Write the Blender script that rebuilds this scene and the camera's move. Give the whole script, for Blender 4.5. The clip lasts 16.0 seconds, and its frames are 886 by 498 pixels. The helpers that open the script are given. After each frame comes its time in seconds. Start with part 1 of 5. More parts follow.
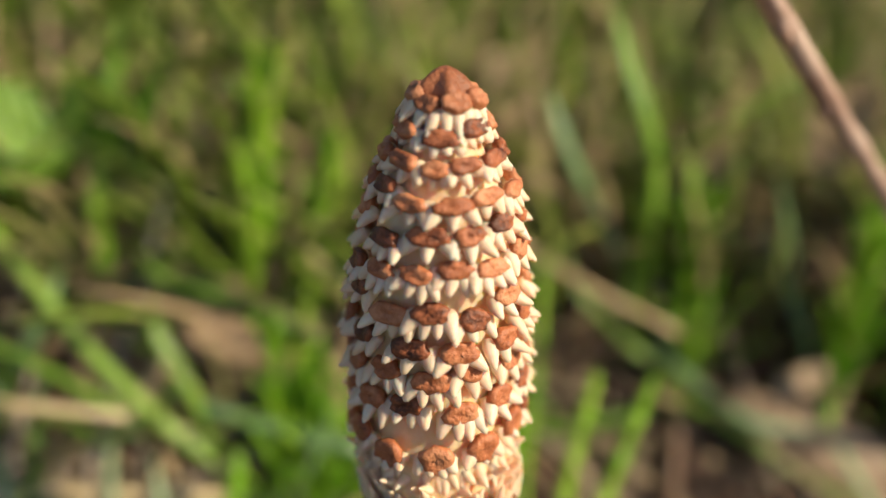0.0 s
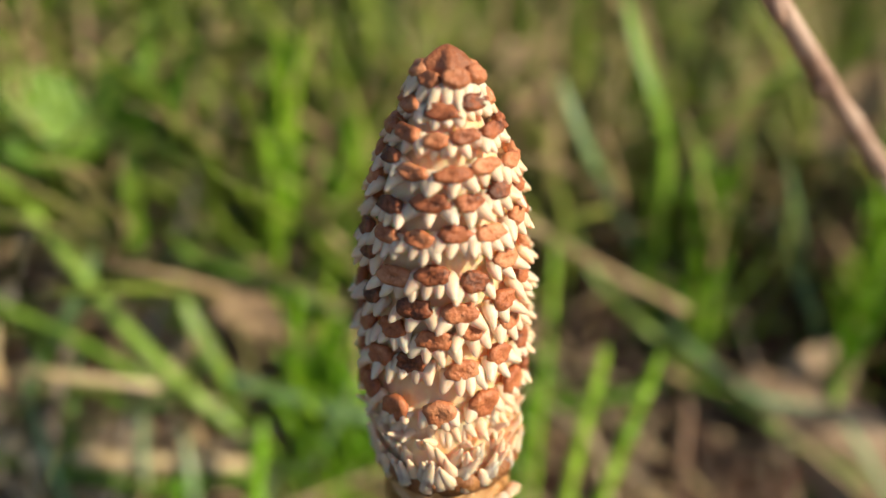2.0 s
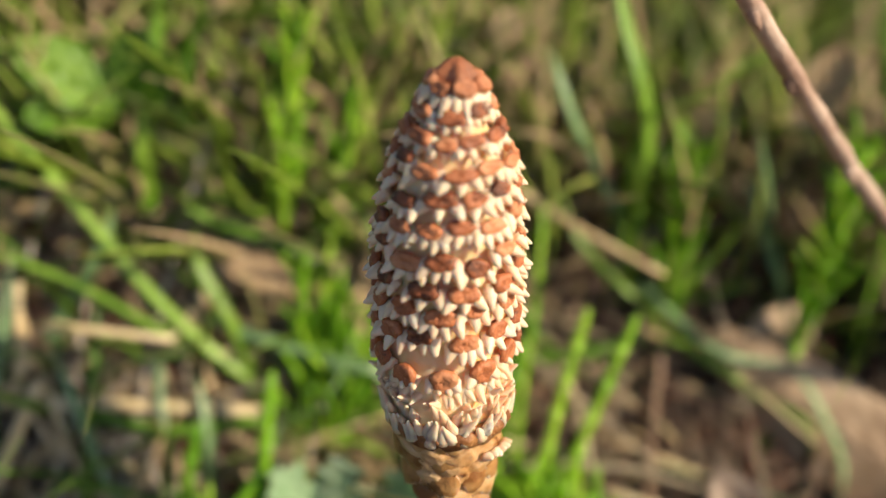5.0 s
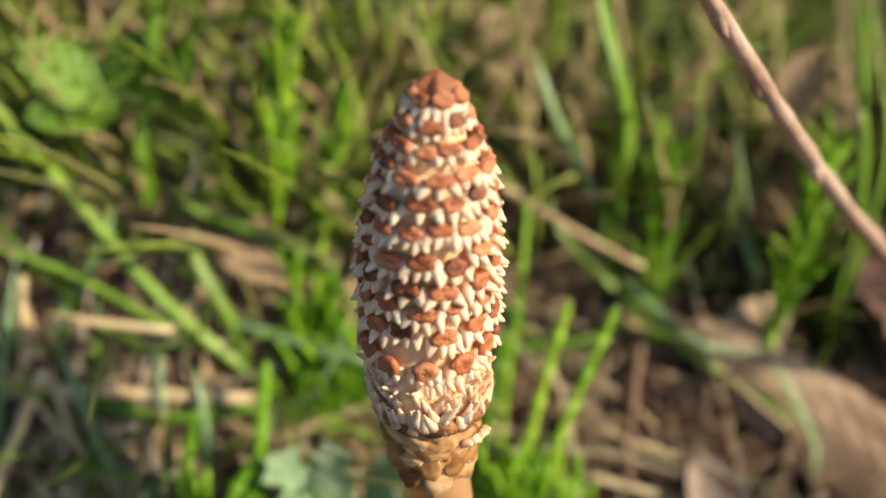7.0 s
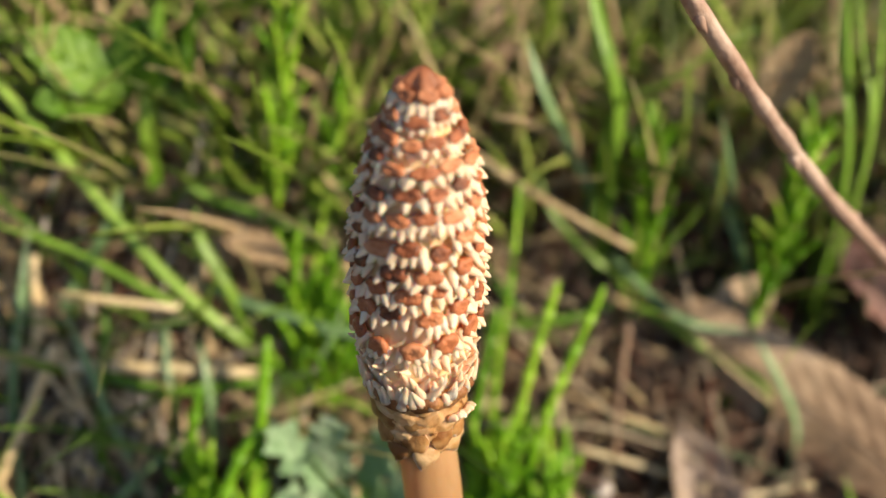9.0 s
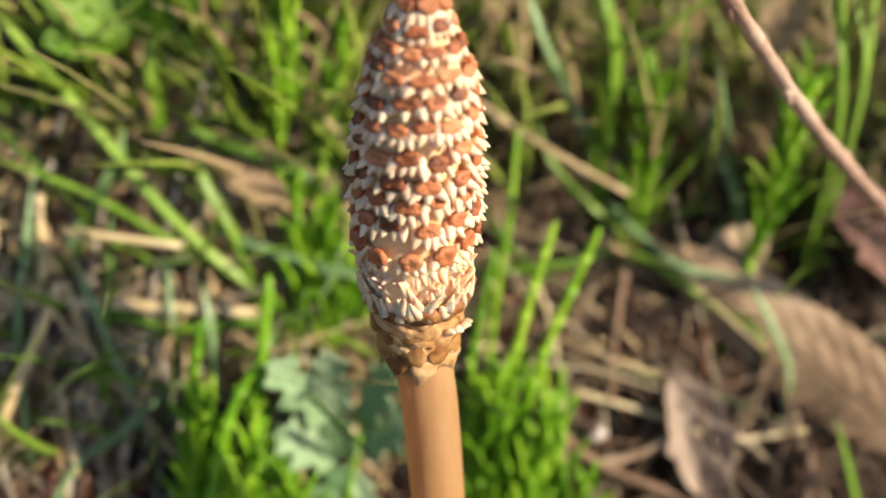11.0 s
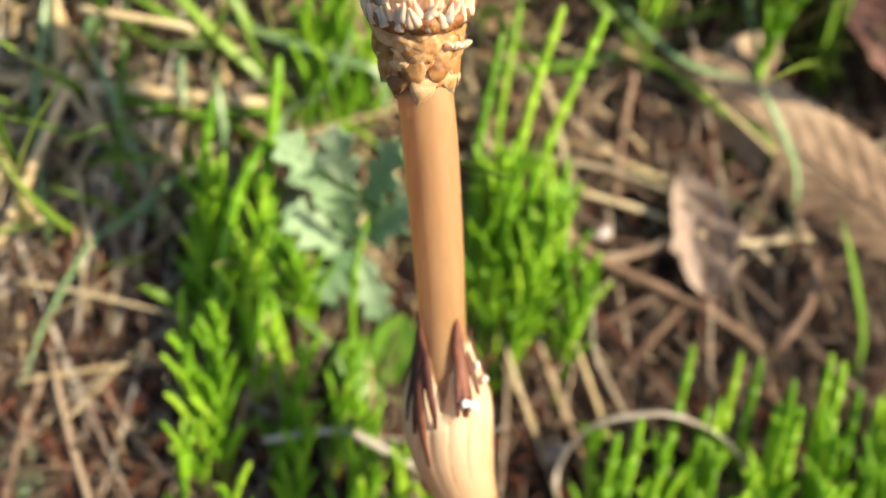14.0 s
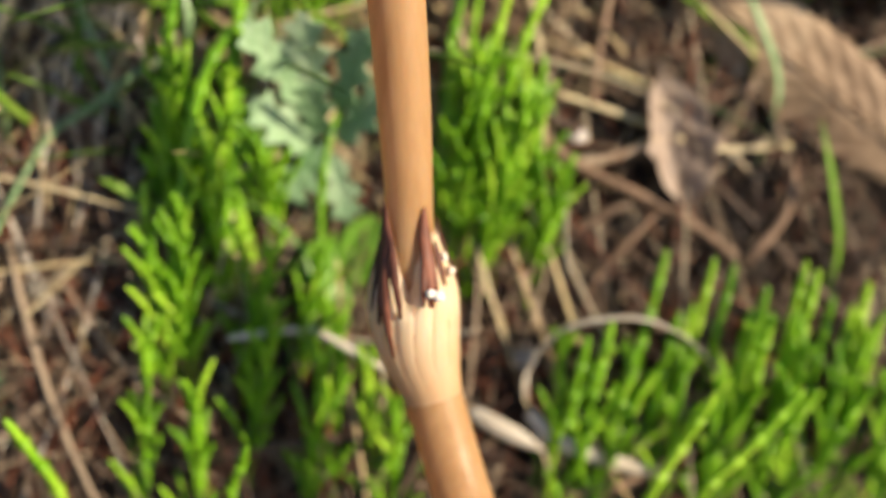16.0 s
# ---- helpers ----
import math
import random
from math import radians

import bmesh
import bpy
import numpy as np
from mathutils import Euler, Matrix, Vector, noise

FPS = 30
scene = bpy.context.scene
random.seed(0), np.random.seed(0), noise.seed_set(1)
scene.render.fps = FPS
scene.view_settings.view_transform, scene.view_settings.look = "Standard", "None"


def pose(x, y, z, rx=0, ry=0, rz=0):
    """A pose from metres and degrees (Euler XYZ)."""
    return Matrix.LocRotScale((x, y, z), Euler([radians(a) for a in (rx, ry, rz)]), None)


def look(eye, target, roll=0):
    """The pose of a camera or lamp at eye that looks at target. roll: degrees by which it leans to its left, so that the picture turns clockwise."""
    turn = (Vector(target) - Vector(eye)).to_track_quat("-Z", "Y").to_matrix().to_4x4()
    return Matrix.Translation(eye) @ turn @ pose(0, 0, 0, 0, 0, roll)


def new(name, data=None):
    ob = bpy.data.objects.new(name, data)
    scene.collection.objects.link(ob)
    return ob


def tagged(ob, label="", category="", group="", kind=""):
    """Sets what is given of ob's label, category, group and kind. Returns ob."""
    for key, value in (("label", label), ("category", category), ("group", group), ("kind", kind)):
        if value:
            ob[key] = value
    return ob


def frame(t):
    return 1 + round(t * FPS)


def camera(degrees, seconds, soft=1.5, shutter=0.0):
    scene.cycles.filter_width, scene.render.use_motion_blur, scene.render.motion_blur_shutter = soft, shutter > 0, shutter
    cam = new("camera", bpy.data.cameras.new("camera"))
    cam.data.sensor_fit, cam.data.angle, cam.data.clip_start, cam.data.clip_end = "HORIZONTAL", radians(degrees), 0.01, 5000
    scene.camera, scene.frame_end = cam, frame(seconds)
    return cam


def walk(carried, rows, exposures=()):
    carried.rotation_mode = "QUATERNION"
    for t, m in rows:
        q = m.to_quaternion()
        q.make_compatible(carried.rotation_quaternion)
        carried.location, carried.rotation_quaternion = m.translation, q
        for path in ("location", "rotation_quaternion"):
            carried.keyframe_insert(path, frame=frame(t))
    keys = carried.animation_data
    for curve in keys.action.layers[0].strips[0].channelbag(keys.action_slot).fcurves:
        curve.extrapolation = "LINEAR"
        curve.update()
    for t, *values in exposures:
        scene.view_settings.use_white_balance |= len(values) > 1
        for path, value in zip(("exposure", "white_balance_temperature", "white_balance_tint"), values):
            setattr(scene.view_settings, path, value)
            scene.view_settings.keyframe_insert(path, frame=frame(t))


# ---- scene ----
MM = 0.001
cam = camera(54.0, 16.0)
# the focus rests on the fertile stem (see its collar below)
cam.data.dof.use_dof = True
cam.data.dof.aperture_fstop = 8.8

# seconds, x, y, z, tilt, turn, roll
PATH = [
    (0, 0.00018, -0.05427, 0.10027, 64.77, 0.29, 0.34),
    (0.5, 0.00375, -0.05563, 0.10004, 65.05, 2.08, -0.56),
    (1, 0.00236, -0.05714, 0.09978, 64.88, 1.96, -0.39),
    (1.5, 0.00291, -0.05691, 0.10164, 64.11, 2.69, -0.67),
    (2, 0.00234, -0.05874, 0.09999, 64.67, 2.69, -0.68),
    (2.5, -0.00147, -0.05782, 0.10279, 62.96, 1.35, -0.08),
    (3, -0.00014, -0.05887, 0.10057, 63.39, 1.73, 0.21),
    (3.5, -0.00034, -0.05901, 0.10039, 62.74, 1.48, 0.61),
    (4, 0.00063, -0.05853, 0.10056, 62.17, 1.53, 0.65),
    (4.5, 0.00046, -0.06120, 0.10455, 60.91, 1.20, 0.88),
    (7, 0.00206, -0.06683, 0.11095, 58.94, 1.09, 0.89),
    (7.5, 0.00306, -0.06870, 0.11251, 58.54, 1.52, 0.70),
    (8, 0.00362, -0.06923, 0.11456, 57.60, 1.83, 0.47),
    (10.5, 0.00437, -0.07323, 0.11214, 56.81, 1.69, 1.05),
    (11, 0.00474, -0.07554, 0.10877, 56.95, 1.85, 1.08),
    (11.5, 0.00731, -0.07680, 0.10708, 56.47, 2.74, 0.76),
    (12, 0.00772, -0.08019, 0.10132, 56.87, 2.71, 0.94),
    (12.5, 0.00864, -0.08429, 0.09597, 56.48, 2.93, 1.09),
    (13, 0.00844, -0.08633, 0.09652, 55.23, 2.82, 1.44),
    (13.5, 0.00996, -0.08978, 0.09084, 55.43, 3.88, 0.96),
    (14, 0.00885, -0.09061, 0.08862, 54.88, 3.96, 1.02),
    (14.5, 0.00923, -0.09382, 0.08035, 57.23, 4.00, 0.98),
    (15, 0.00930, -0.09372, 0.08010, 56.29, 3.45, 1.54),
    (15.5, 0.01191, -0.09350, 0.08039, 53.69, 3.39, 2.02),
    (16, 0.01123, -0.09226, 0.08165, 51.52, 2.66, 2.73),
]
walk(cam, [(t, pose(x, y, z, tilt, 0, turn) @ pose(0, 0, 0, 0, 0, roll)) for t, x, y, z, tilt, turn, roll in PATH],
     exposures=[(0, 0.17), (3, 0.30), (5, 0.32), (7.5, 0.34), (10.4, 0.33), (11.2, 0.59), (12.0, 0.77), (12.5, 0.96), (13.0, 0.94), (13.9, 0.87), (14.3, 0.69), (15, 0.62), (16, 0.57)])

# ---- light ----
SUN_SIDE, SUN_HEIGHT = 71.0, 34.0      # degrees from the viewer's side towards +x, and above the horizon
world = bpy.data.worlds.new("sky")
scene.world = world
world.use_nodes = True
wn = world.node_tree.nodes
sky = wn.new("ShaderNodeTexSky")
sky.sky_type, sky.sun_disc = "NISHITA", False
sky.sun_elevation, sky.sun_rotation = radians(SUN_HEIGHT), radians(180 - SUN_SIDE)
world.node_tree.links.new(sky.outputs[0], wn["Background"].inputs[0])
wn["Background"].inputs[1].default_value = 0.085
sun_data = bpy.data.lights.new("sun", "SUN")
sun_data.energy, sun_data.angle, sun_data.color = 5.0, radians(0.6), (1.0, 0.84, 0.61)
sun = new("sun", sun_data)
sun_way = Vector((math.sin(radians(SUN_SIDE)) * math.cos(radians(SUN_HEIGHT)),
                  -math.cos(radians(SUN_SIDE)) * math.cos(radians(SUN_HEIGHT)), math.sin(radians(SUN_HEIGHT))))
sun.matrix_world = look(sun_way * 2, (0, 0, 0))


# ---- materials ----
def material(name, colours, rough=0.6, grain=1500, stain=180, bump=0.3, bump_at=2500, skin=0.0, skin_colour=(1, 0.6, 0.3),
             through_light=0.0, by_island=False, spread=0.35, coat=0.0, stretch=None, foot=None, depth=0.0012):
    """A node material: colours mixed by a fine grain, coarse stains and a value per object or per island."""
    m = bpy.data.materials.new(name)
    m.use_nodes = True
    n, link = m.node_tree.nodes, m.node_tree.links.new
    b, out = n["Principled BSDF"], n["Material Output"]
    geo = n.new("ShaderNodeNewGeometry")
    place = geo.outputs["Position"]
    if stretch:
        sc = n.new("ShaderNodeVectorMath")
        sc.operation = "MULTIPLY"
        sc.inputs[1].default_value = stretch
        link(place, sc.inputs[0])
        place = sc.outputs[0]
    fine, wide = n.new("ShaderNodeTexNoise"), n.new("ShaderNodeTexNoise")
    for tex, scale, detail in ((fine, grain, 4), (wide, stain, 3)):
        tex.inputs["Scale"].default_value, tex.inputs["Detail"].default_value = scale, detail
        link(place, tex.inputs["Vector"])
    own = geo.outputs["Random Per Island"] if by_island else n.new("ShaderNodeObjectInfo").outputs["Random"]
    add1 = n.new("ShaderNodeMath")
    add1.operation = "MULTIPLY_ADD"
    link(wide.outputs[0], add1.inputs[0])
    add1.inputs[1].default_value = 0.9
    mul = n.new("ShaderNodeMath")
    mul.operation = "MULTIPLY_ADD"
    link(own, mul.inputs[0])
    mul.inputs[1].default_value, mul.inputs[2].default_value = spread, -0.2 - spread / 2
    link(mul.outputs[0], add1.inputs[2])
    add2 = n.new("ShaderNodeMath")
    add2.operation = "MULTIPLY_ADD"
    link(fine.outputs[0], add2.inputs[0])
    add2.inputs[1].default_value = 0.5
    link(add1.outputs[0], add2.inputs[2])
    ramp = n.new("ShaderNodeValToRGB")
    link(add2.outputs[0], ramp.inputs[0])
    els = ramp.color_ramp.elements
    while len(els) < len(colours):
        els.new(0.5)
    for i, c in enumerate(colours):
        els[i].position = 0.22 + 0.56 * i / max(1, len(colours) - 1)
        els[i].color = (*c, 1)
    colour = ramp.outputs[0]
    if foot:
        # the tissue turns into another colour towards its foot: (low, high, colour)
        parts = n.new("ShaderNodeSeparateXYZ")
        span = n.new("ShaderNodeMapRange")
        blend = n.new("ShaderNodeMix")
        blend.data_type = "RGBA"
        span.inputs["From Min"].default_value, span.inputs["From Max"].default_value = foot[0], foot[1]
        link(geo.outputs["Position"], parts.inputs[0])
        link(parts.outputs[2], span.inputs["Value"])
        link(span.outputs[0], blend.inputs[0])
        blend.inputs[6].default_value = (*foot[2], 1)
        link(colour, blend.inputs[7])
        colour = blend.outputs[2]
    link(colour, b.inputs["Base Color"])
    rr = n.new("ShaderNodeMapRange")
    rr.inputs["To Min"].default_value, rr.inputs["To Max"].default_value = max(0.05, rough - 0.12), min(1, rough + 0.12)
    link(fine.outputs[0], rr.inputs["Value"])
    link(rr.outputs[0], b.inputs["Roughness"])
    if coat:
        b.inputs["Coat Weight"].default_value, b.inputs["Coat Roughness"].default_value = coat, 0.35
    if skin:
        b.inputs["Subsurface Weight"].default_value = skin
        b.inputs["Subsurface Radius"].default_value = skin_colour
        b.inputs["Subsurface Scale"].default_value = depth
    if bump:
        rough_tex = n.new("ShaderNodeTexNoise")
        rough_tex.inputs["Scale"].default_value, rough_tex.inputs["Detail"].default_value = bump_at, 5
        link(place, rough_tex.inputs["Vector"])
        bp = n.new("ShaderNodeBump")
        bp.inputs["Strength"].default_value, bp.inputs["Distance"].default_value = bump, 0.0007 if bump >= 1 else 0.0003
        link(rough_tex.outputs[0], bp.inputs["Height"])
        link(bp.outputs[0], b.inputs["Normal"])
    if through_light:
        tr, mix = n.new("ShaderNodeBsdfTranslucent"), n.new("ShaderNodeMixShader")
        mix.inputs[0].default_value = through_light
        link(ramp.outputs[0], tr.inputs[0])
        link(b.outputs[0], mix.inputs[1])
        link(tr.outputs[0], mix.inputs[2])
        link(mix.outputs[0], out.inputs[0])
    return m


CAP = material("scale_brown", [(0.10, 0.028, 0.010), (0.36, 0.108, 0.040), (0.52, 0.175, 0.068), (0.66, 0.28, 0.13)], 0.5, 4200, 500, 0.6, 3600, spread=0.5, coat=0.08)
TIP = material("tip_brown", [(0.26, 0.085, 0.032), (0.46, 0.165, 0.07), (0.62, 0.28, 0.14)], 0.45, 4000, 500, 0.6, 3600)
SAC = material("sporangium_cream", [(0.95, 0.63, 0.43), (0.97, 0.70, 0.51), (0.98, 0.78, 0.62)], 0.5, 2500, 400, 0.1, 2500, skin=0.8, skin_colour=(1, 0.7, 0.5), spread=0.2, depth=0.0005, through_light=0.12)
CORE = material("cone_flesh", [(0.88, 0.55, 0.28), (0.93, 0.66, 0.40), (0.95, 0.74, 0.50)], 0.45, 1500, 350, 0.4, 1200, skin=0.8, depth=0.0012)
STALK = material("stalk_tan", [(0.55, 0.315, 0.14), (0.66, 0.405, 0.20), (0.74, 0.48, 0.265)], 0.42, 900, 120, 0.12, 900, skin=0.3, stretch=(1, 1, 0.06), coat=0.1, depth=0.002, through_light=0.45)
COLLAR = material("collar_golden", [(0.26, 0.10, 0.028), (0.58, 0.30, 0.11), (0.82, 0.53, 0.28)], 0.4, 900, 330, 0.5, 1500, skin=0.2, spread=0.45, depth=0.0015, through_light=0.2)
PAPER = material("bract_edge", [(0.68, 0.38, 0.20), (0.82, 0.58, 0.38), (0.90, 0.74, 0.56)], 0.45, 1200, 400, 0.4, 1800, skin=0.2, through_light=0.2)
RIM = material("rim_brown", [(0.07, 0.024, 0.009), (0.24, 0.09, 0.028), (0.60, 0.30, 0.11)], 0.5, 900, 170, 0.8, 2200)
SHEATH = material("sheath_straw", [(0.78, 0.52, 0.28), (0.89, 0.67, 0.42), (0.95, 0.79, 0.57)], 0.45, 700, 220, 0.15, 900, skin=0.2, stretch=(1, 1, 0.12), coat=0.05, foot=(0.0045, 0.0165, (0.66, 0.405, 0.20)), through_light=0.4)
GROOVE = material("sheath_groove", [(0.50, 0.24, 0.08), (0.64, 0.35, 0.14), (0.74, 0.46, 0.22)], 0.5, 900, 200, 0.2, 1200)
TOOTH = material("tooth_dark", [(0.035, 0.009, 0.005), (0.10, 0.027, 0.014), (0.22, 0.072, 0.037)], 0.6, 900, 300, 0.4, 1500, stretch=(1, 1, 0.2))
CRUMB = material("crumb_white", [(0.62, 0.42, 0.30), (0.82, 0.72, 0.62), (0.88, 0.84, 0.80)], 0.6, 1500, 500, 0.5, 2000, skin=0.2)
SHOOT = material("shoot_green", [(0.13, 0.32, 0.012), (0.26, 0.54, 0.020), (0.45, 0.71, 0.05)], 0.36, 900, 130, 0.25, 1500, through_light=0.3, spread=0.5)
GREENS = {
    "green": material("grass_green", [(0.06, 0.15, 0.010), (0.13, 0.28, 0.018), (0.24, 0.40, 0.04)], 0.42, 700, 90, 0.2, 1300, through_light=0.3, spread=0.4),
    "lime": material("grass_lime", [(0.14, 0.28, 0.025), (0.25, 0.44, 0.05), (0.38, 0.57, 0.10)], 0.36, 700, 90, 0.2, 1300, through_light=0.3),
    "teal": material("grass_bluish", [(0.13, 0.24, 0.09), (0.25, 0.40, 0.18), (0.42, 0.57, 0.33)], 0.34, 700, 90, 0.2, 1300, through_light=0.25),
}
TURF = material("grass_turf", [(0.09, 0.14, 0.016), (0.20, 0.31, 0.03), (0.31, 0.45, 0.06), (0.46, 0.57, 0.12), (0.64, 0.49, 0.29)], 0.42, 700, 40, 0.2, 1300, through_light=0.35, by_island=True, spread=1.1)
GRASS = material("grass_mixed", [(0.07, 0.14, 0.015), (0.14, 0.27, 0.025), (0.24, 0.40, 0.05), (0.42, 0.40, 0.16)], 0.42, 700, 90, 0.2, 1300, through_light=0.3, spread=0.9)
STRAW = material("straw_dry", [(0.52, 0.36, 0.18), (0.72, 0.57, 0.32), (0.84, 0.71, 0.46)], 0.5, 900, 120, 0.3, 1500, spread=0.3, through_light=0.15)
NEEDLE = material("needle_dry", [(0.012, 0.006, 0.004), (0.04, 0.016, 0.010), (0.24, 0.065, 0.025), (0.07, 0.038, 0.026), (0.22, 0.15, 0.10)], 0.6, 800, 100, 0.3, 1500, by_island=True, spread=1.0)
LITTER = material("dead_grass_grey", [(0.04, 0.022, 0.015), (0.11, 0.065, 0.042), (0.19, 0.13, 0.087), (0.36, 0.27, 0.19)], 0.6, 600, 90, 0.4, 1200, spread=0.9, through_light=0.1)
BLEACHED = material("bleached_blade", [(0.58, 0.49, 0.38), (0.74, 0.67, 0.57), (0.84, 0.79, 0.71)], 0.5, 900, 120, 0.3, 1500, spread=0.3, through_light=0.15)
STRAW_LONE = material("straw_mixed", [(0.08, 0.035, 0.02), (0.20, 0.11, 0.065), (0.42, 0.30, 0.18), (0.70, 0.58, 0.41)], 0.55, 900, 120, 0.3, 1500, spread=1.0, through_light=0.1)
PALELEAF = material("dead_leaf_pale", [(0.34, 0.22, 0.12), (0.52, 0.37, 0.22), (0.64, 0.50, 0.34)], 0.6, 600, 70, 0.4, 900, through_light=0.12)
TWIG = material("twig_bark", [(0.13, 0.075, 0.045), (0.27, 0.17, 0.11), (0.42, 0.31, 0.22)], 0.7, 900, 150, 0.7, 1200, spread=0.5)
PINKBARK = material("twig_pinkish", [(0.24, 0.13, 0.09), (0.42, 0.27, 0.20), (0.58, 0.43, 0.34)], 0.6, 900, 150, 0.6, 1200, spread=0.2)
DEAD = material("dead_leaf", [(0.24, 0.145, 0.085), (0.42, 0.285, 0.175), (0.60, 0.45, 0.31)], 0.6, 600, 70, 0.4, 900, through_light=0.2)
GREYLEAF = material("dead_leaf_grey", [(0.13, 0.095, 0.075), (0.24, 0.175, 0.14), (0.38, 0.29, 0.23)], 0.6, 600, 90, 0.4, 900, through_light=0.1)
DARKLEAF = material("dead_leaf_dark", [(0.05, 0.02, 0.017), (0.12, 0.05, 0.04), (0.26, 0.14, 0.11)], 0.5, 600, 90, 0.5, 700)
SILVER = material("silvery_leaf", [(0.16, 0.31, 0.13), (0.33, 0.50, 0.28), (0.56, 0.69, 0.46)], 0.55, 900, 120, 0.4, 1200, through_light=0.25)
ROUND = material("fresh_leaf", [(0.09, 0.22, 0.015), (0.16, 0.35, 0.03), (0.24, 0.42, 0.06)], 0.4, 700, 100, 0.3, 900, through_light=0.3)
SOIL = material("soil", [(0.010, 0.006, 0.005), (0.024, 0.014, 0.010), (0.055, 0.032, 0.022)], 0.9, 500, 60, 1.0, 600)
PALE = material("pale_shell", [(0.45, 0.40, 0.38), (0.65, 0.60, 0.58), (0.80, 0.77, 0.75)], 0.5, 900, 200, 0.3, 900)


# ---- mesh helpers ----
def mesh_ob(name, verts, faces, mat, parent=None, label="", smooth=True):
    me = bpy.data.meshes.new(name)
    me.from_pydata([tuple(v) for v in verts], [], faces)
    me.validate()
    if smooth:
        me.shade_smooth()
    me.materials.append(mat)
    ob = new(name, me)
    ob.parent = parent
    return tagged(ob, label)


def thing(name, label, category, at=(0, 0, 0), group="", kind=""):
    ob = new(name)
    ob.location = at
    ob.empty_display_size = 0.005
    return tagged(ob, label, category, group, kind)


def smooth_line(pts, steps):
    """Points along a Catmull-Rom line through pts."""
    p = [Vector(q) for q in pts]
    p = [2 * p[0] - p[1]] + p + [2 * p[-1] - p[-2]]
    out = []
    for i in range(1, len(p) - 2):
        for k in range(steps):
            t = k / steps
            a, b, c, d = p[i - 1], p[i], p[i + 1], p[i + 2]
            out.append(0.5 * (2 * b + (c - a) * t + (2 * a - 5 * b + 4 * c - d) * t * t + (3 * b - a - 3 * c + d) * t ** 3))
    return out + [p[-2]]


def tube(pts, radii, sides=6, flat=1.0, side=None, ridge=0.0):
    """Verts and faces of a tube along pts; flat < 1 thins it across; ridge: depth of lengthwise grooves."""
    verts, faces, n = [], [], len(pts)
    pts = [Vector(p) for p in pts]
    u = None
    for i, p in enumerate(pts):
        d = (pts[min(i + 1, n - 1)] - pts[max(i - 1, 0)]).normalized()
        if u is None:
            u = (Vector(side) if side else d.orthogonal())
        u = (u - d * u.dot(d)).normalized()
        v = d.cross(u)
        for k in range(sides):
            a = 2 * math.pi * k / sides
            r = radii[i] * (1 - (ridge if k % 2 else 0))
            verts.append(p + u * (math.cos(a) * r) + v * (math.sin(a) * r * flat))
    for i in range(n - 1):
        for k in range(sides):
            k2 = (k + 1) % sides
            faces.append((i * sides + k, i * sides + k2, (i + 1) * sides + k2, (i + 1) * sides + k))
    faces.append(tuple(range(sides))[::-1])
    faces.append(tuple((n - 1) * sides + k for k in range(sides)))
    return verts, faces


def joined(parts):
    verts, faces = [], []
    for v, f in parts:
        o = len(verts)
        verts += v
        faces += [tuple(i + o for i in q) for q in f]
    return verts, faces


def bank(x, y):
    """Height of the grassy bank, metres: steep near the plant, easing off above it and below it."""
    if y <= 0:
        rise = 1.16 * 0.10 * math.tanh(y / 0.10)
    elif y <= 0.042:
        rise = 1.16 * y
    else:
        rise = 1.16 * 0.042 + 0.04 * min(y - 0.042, 0.6) + (1.16 - 0.04) * 0.015 * (1 - math.exp(-(y - 0.042) / 0.015))
    return rise - 0.17 * 0.3 * math.tanh(x / 0.3)


def soil(x, y):
    v = Vector((x * 60, y * 60, 0.3))
    return bank(x, y) - 0.007 + 0.0025 * noise.noise(v) + 0.001 * noise.noise(v * 4)


# ---- the bank: one sheet ----
def build_ground():
    near = [i * 0.0025 for i in range(-48, 57)]
    far = [0.01, 0.03, 0.06, 0.1, 0.16, 0.3, 0.8, 2, 6, 20, 60]
    xs = [-0.12 - f for f in far[::-1]] + near + [0.14 + f for f in far]
    ys = [-0.12 - f for f in far[::-1]] + near + [0.14 + f for f in far]
    verts = [(x, y, soil(x, y)) for y in ys for x in xs]
    w = len(xs)
    faces = [(j * w + i, j * w + i + 1, (j + 1) * w + i + 1, (j + 1) * w + i) for j in range(len(ys) - 1) for i in range(w - 1)]
    tagged(mesh_ob("ground", verts, faces, SOIL), "dark crumbly soil of a grassy bank", "ground", kind="structure")


build_ground()


# ---- the fertile horsetail ----
FOOT = -6.7      # the plant's own heights start this far below the bank's zero
AXIS = [(0, 0, 94), (-0.2, -0.6, 82), (-0.4, -1.0, 74.7), (-0.4, -2.6, 67.7), (0.0, -4.9, 61.5), (0.7, -6.8, 56), (1.4, -7.8, 52.4), (2.3, -9.6, 43.5), (3.1, -11.8, 36),
        (3.6, -13.5, 30.3), (4.0, -15.0, 26.6), (4.4, -16.5, 22.8), (4.6, -17.5, 20.2), (5.3, -19.5, 16.8), (6.5, -21.3, 14.0), (7.5, -22.8, 11.9),
        (9.6, -26.0, 6.9), (12.1, -30.0, 1.8), (16.0, -34.0, -8.0), (22.0, -38.0, -24.0), (27.0, -41.0, -42.0), (30.0, -43.0, -56.0)]


